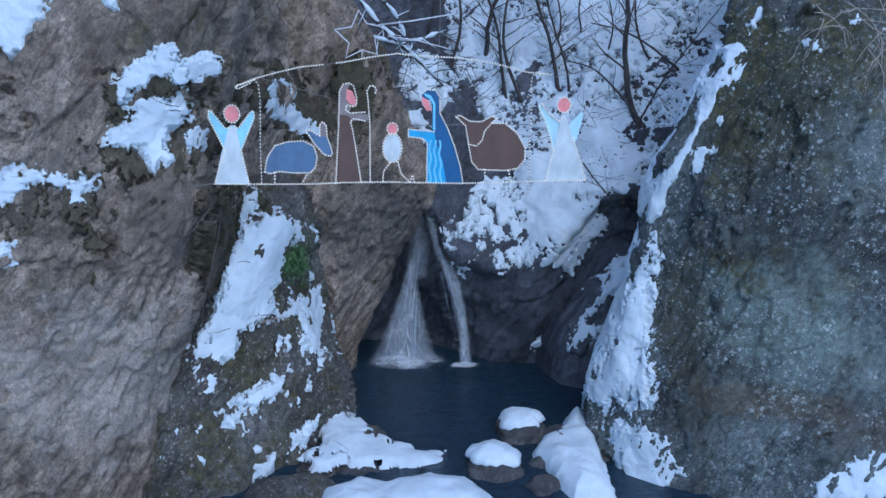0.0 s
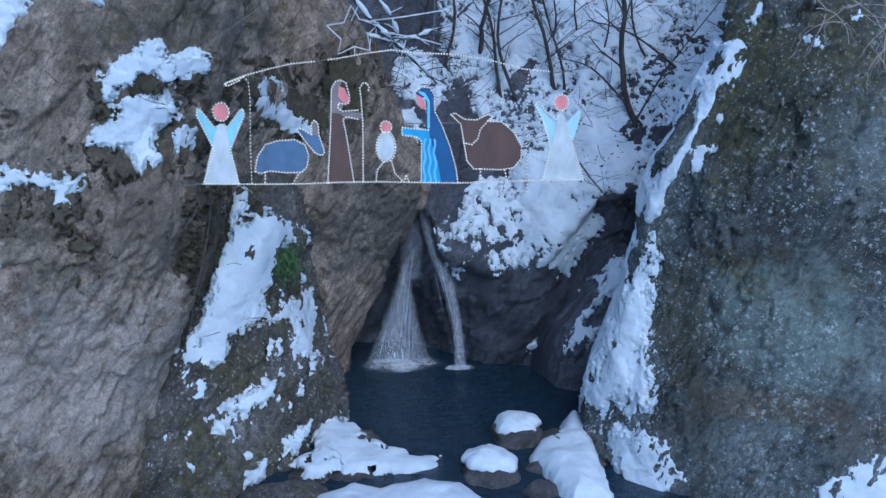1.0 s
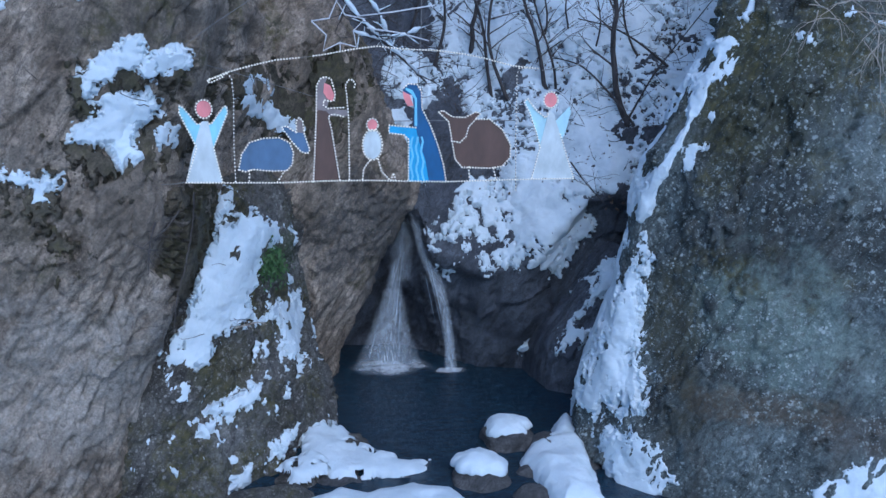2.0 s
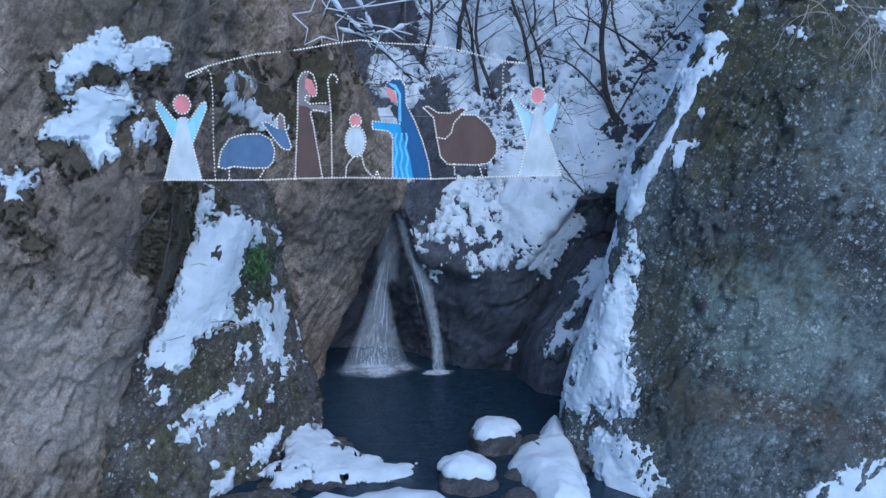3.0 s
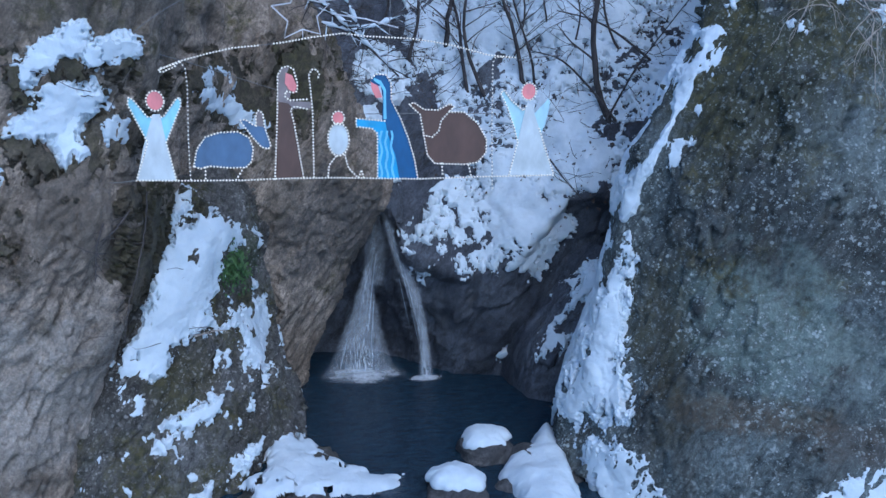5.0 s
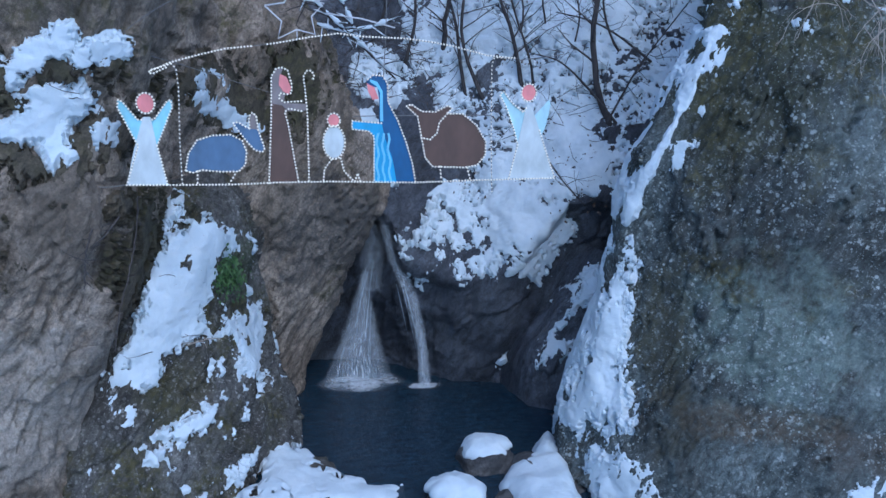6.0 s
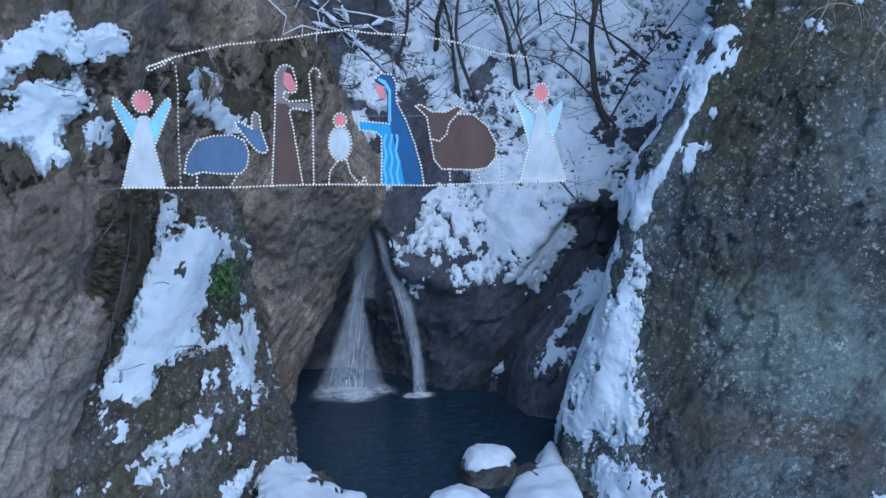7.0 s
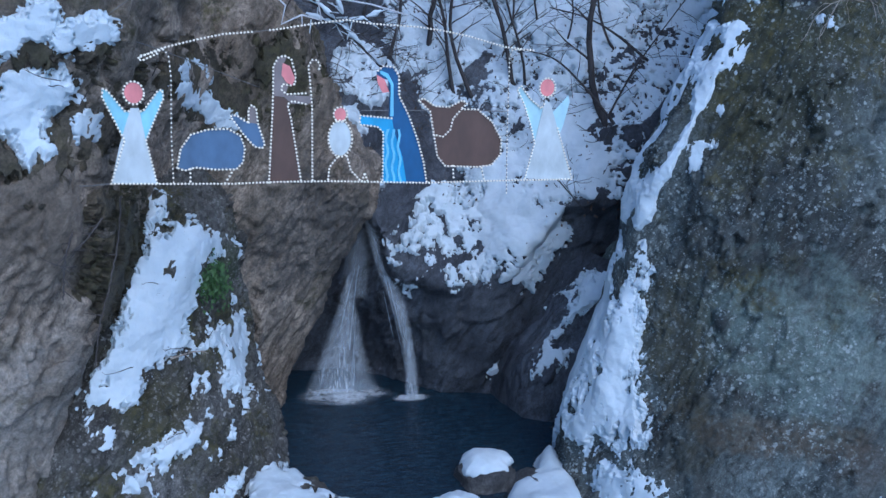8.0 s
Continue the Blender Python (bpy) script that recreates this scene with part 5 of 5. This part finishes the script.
# second winged figure
c = Cutout()
gown = [(3.18, 6.28), (3.31, 6.82), (3.45, 7.47), (3.54, 7.4), (3.68, 7.04), (3.85, 6.59), (3.98, 6.26)]
c.panel(M_FADED_WING, [(2.98, 7.61), (3.04, 7.66), (3.19, 7.48), (3.39, 7.33), (3.43, 7.4), (3.38, 7.04), (3.31, 6.82), (3.24, 7.05), (3.1, 7.4)])
c.panel(M_FADED_WING, [(3.58, 7.27), (3.83, 7.53), (3.86, 7.44), (3.78, 7.09), (3.72, 6.95)])
c.panel(M_WHITE, gown, 0.013)
c.disc(M_SKIN, 3.47, 7.64, 0.115, 0.125, 0.014)
c.lights(c.circle(3.47, 7.64, 0.13, 0.14), True)
c.lights([(3.18, 6.28), (3.31, 6.82), (3.24, 7.05), (3.1, 7.4), (2.98, 7.61), (3.04, 7.66), (3.19, 7.48), (3.39, 7.33), (3.44, 7.42)])
c.lights([(3.68, 7.04), (3.85, 6.59), (3.98, 6.27)])
c.done("winged_light_figure", "flat winged figure in white gown beside a post")

# the frame: base line, posts and roof line
frame_lights = new("light_frame")
tagged(frame_lights, "wire stable outline with bulbs hung over the gorge", "light display")
for name, line, gap in (
        ("base_line", [(-2.93, 6.27), (-2.34, 6.26), (-1.28, 6.25), (-0.63, 6.27), (0.21, 6.27), (1.59, 6.23), (2.63, 6.25), (3.99, 6.26)], None),
        ("roof_line", [(-2.45, 7.95), (-2.16, 8.07), (-1.75, 8.18), (-1.36, 8.27), (-0.97, 8.31), (-0.58, 8.36), (-0.09, 8.45), (0.36, 8.51), (0.73, 8.47),
                       (1.41, 8.45), (1.85, 8.4), (2.2, 8.34), (2.75, 8.21), (3.25, 8.17)], (-0.96, -0.78)),
        ("roof_end", [(-2.16, 8.05), (-2.38, 7.98), (-2.46, 7.96), (-2.49, 7.92), (-2.44, 7.90), (-2.2, 8.01)], None),
        ("post", [(-2.16, 8.06), (-2.09, 7.97), (-2.07, 7.7), (-2.1, 6.91), (-2.1, 6.5), (-2.1, 6.27)], None),
        ("post", [(2.89, 6.06), (2.85, 7.0), (2.83, 8.08), (2.87, 8.18), (3.12, 8.17)], None)):
    c = Cutout()
    c.lights(line, step=0.05 if name != "post" else 0.065, size=0.0178 if name != "post" else 0.014, gap=gap)
    part_ob = mesh_object(name, c.v, c.f, FIGURE_PAINTS, frame_lights, smooth_shade=False, slots=c.s)

# the unlit star with its tail
star = [(-0.78, 9.01), (-0.48, 9.06), (-0.35, 9.35), (-0.21, 9.12), (0.13, 9.06), (-0.07, 8.86), (-0.02, 8.59), (-0.3, 8.66), (-0.59, 8.52), (-0.53, 8.78), (-0.78, 9.01)]
M_PALE_WIRE = plain_material("pale_tube", (0.42, 0.43, 0.45), (0.55, 0.56, 0.58), 0.4, 20)
v, f = [], []
tube([(x, 0.05, z) for x, z in star], 0.013, 6, v, f)
tube([(-0.01, 0.05, 9.1), (0.6, 0.02, 9.18), (1.34, 0.05, 9.31)], 0.012, 6, v, f)
tube([(0.16, 0.05, 8.91), (0.7, 0.03, 8.84), (1.24, 0.05, 8.71)], 0.012, 6, v, f)
tube([(-0.3, 0.05, 8.66), (-0.3, 0.03, 8.50)], 0.008, 5, v, f)
tagged(mesh_object("star_tube", v, f, M_PALE_WIRE), "unlit pale tube star with a tail", "light display")


def cable(points, radius, label, material=None, sag=0.0, n=24):
    pts = spline(points, n)
    pts[:, 2] -= sag * np.sin(np.linspace(0, np.pi, n))
    v, f = tube(pts, radius, 5)
    return tagged(mesh_object("cable", v, f, material or M_CABLE), label, "cable", group="cables of the light display")


cable([(-3.95, -0.15, 8.35), (-2.9, 0.6, 8.30), (-0.65, 4.9, 7.3)], 0.008, "thin grey cable running along the cliff")
cable([(0.56, 0.02, 7.32), (1.6, 0.02, 7.33), (2.84, 0.02, 7.33)], 0.008, "thin dark stay wire behind the figures")
cable([(1.13, 0.3, 10.6), (1.11, 0.1, 9.0), (1.05, 0.0, 7.95)], 0.007, "thin cable that holds up a light figure")
cable([(-3.0, 0.1, 8.5), (-2.4, 0.4, 8.95), (-1.6, 3.0, 9.6)], 0.007, "thin cable tied to the cliff")
cable([(3.28, 0.0, 8.22), (4.6, 1.6, 8.3), (5.62, 6.6, 8.3)], 0.009, "dark cable from the roof line to a tree")
cable([(4.0, 0.0, 6.28), (4.6, 1.6, 5.9), (5.9, 4.5, 5.2)], 0.009, "dark cable from the base line to the slope")
cable([(-2.95, 0.0, 6.27), (-3.4, 0.2, 6.2), (-3.8, 0.3, 6.25)], 0.010, "cable anchoring the base line to the cliff")


def vine(points, radius, label, material=None):
    """A bare climbing stem that wanders down the rock."""
    rnd = random.Random(len(points) * 7 + int(radius * 1e4))
    pts = spline(points, 40)
    pts = pts + np.array([[rnd.uniform(-1, 1), 0, 0] for _ in range(40)]) * 0.012
    v, f = tube(pts, [radius * (1 - 0.5 * k / 39) for k in range(40)], 5)
    for k in range(6, 38, 7):
        limb(v, f, pts[k], (rnd.uniform(-1, 1), -0.25, rnd.uniform(-0.8, 0.3)), rnd.uniform(0.12, 0.3), radius * 0.5, 3, rnd)
    return tagged(mesh_object("climbing_stem", v, f, material or M_TWIG), label, "vine", group="bare stems on the cliff")


vine([(-2.95, 0.75, 5.95), (-3.02, 0.62, 5.3), (-3.14, 0.42, 4.7), (-3.3, 0.22, 4.1), (-3.38, 0.02, 3.5)], 0.016, "bare climbing stem down the grey cliff")
vine([(-3.5, -0.32, 5.65), (-3.62, -0.36, 5.2), (-3.66, -0.38, 4.7)], 0.017, "forked dry stem on the grey cliff")
vine([(-3.15, 0.1, 5.75), (-3.35, -0.2, 5.5), (-3.56, -0.34, 5.35)], 0.014, "side stem of the dry plant on the cliff")
vine([(-2.4, 1.45, 3.02), (-2.1, 1.7, 3.02), (-1.85, 1.85, 2.98)], 0.016, "pale fallen stick on the buttress", M_PALE_TWIG)


def snowy_branch(points, radius, seed, label):
    """A fallen limb with side shoots and a ragged ridge of snow lying on it."""
    rnd = random.Random(seed)
    thing = new("snowy_branch")
    thing.location = points[0]
    pts = [Vector(p) - Vector(points[0]) for p in spline(points, 30)]
    v, f = tube(pts, [radius * (1 - 0.6 * k / 29) for k in range(30)], 7)
    sv, sf = [], []
    for k in range(2, 29, 2):
        way = Vector((rnd.uniform(-1, 1), rnd.uniform(-0.6, 0.1), rnd.uniform(-0.7, 0.8))).normalized()
        length = rnd.uniform(0.35, 0.9)
        limb(v, f, pts[k], way, length, radius * 0.35, 2, rnd)
        if rnd.random() < 0.75:
            run = [pts[k] + way * length * u * 0.5 + Vector((0, -0.01, radius * 0.5)) for u in np.linspace(0, 1, 7)]
            tube(run, [rnd.uniform(0.010, 0.024) * (1 - 0.5 * u) for u in np.linspace(0, 1, 7)], 6, sv, sf)
    ridge = [p + Vector((0, -0.01, radius * 0.8)) for p in pts]
    for a in range(0, 28, 7):
        tube(ridge[a:a + 7], [rnd.uniform(0.03, 0.06) * math.sin(math.pi * (q + 0.6) / 7.4) + 0.012 for q in range(len(ridge[a:a + 7]))], 7, sv, sf)
    mesh_object("branch", v, f, M_BARK, thing)
    tagged(mesh_object("snow", sv, sf, M_SNOW, thing, "ragged ridge of white snow"), kind="stuff")
    return tagged(thing, label, "branch", group="snow-laden branches by the cliff")


snowy_branch([(-0.05, 5.0, 9.55), (0.45, 5.0, 8.98), (1.0, 5.05, 8.5), (1.5, 5.2, 8.05), (2.0, 5.6, 7.6)], 0.05, 71, "snow-laden fallen limb leaning beside the cliff")
snowy_branch([(0.1, 5.2, 9.9), (0.7, 5.2, 9.35), (1.0, 5.25, 8.8), (1.15, 5.3, 8.3)], 0.035, 73, "thin snow-laden limb above the light display")
snowy_branch([(0.25, 5.1, 8.75), (0.8, 5.1, 8.62), (1.4, 5.2, 8.7), (1.9, 5.3, 8.9)], 0.03, 75, "bent snow-laden shoot across a fallen limb")
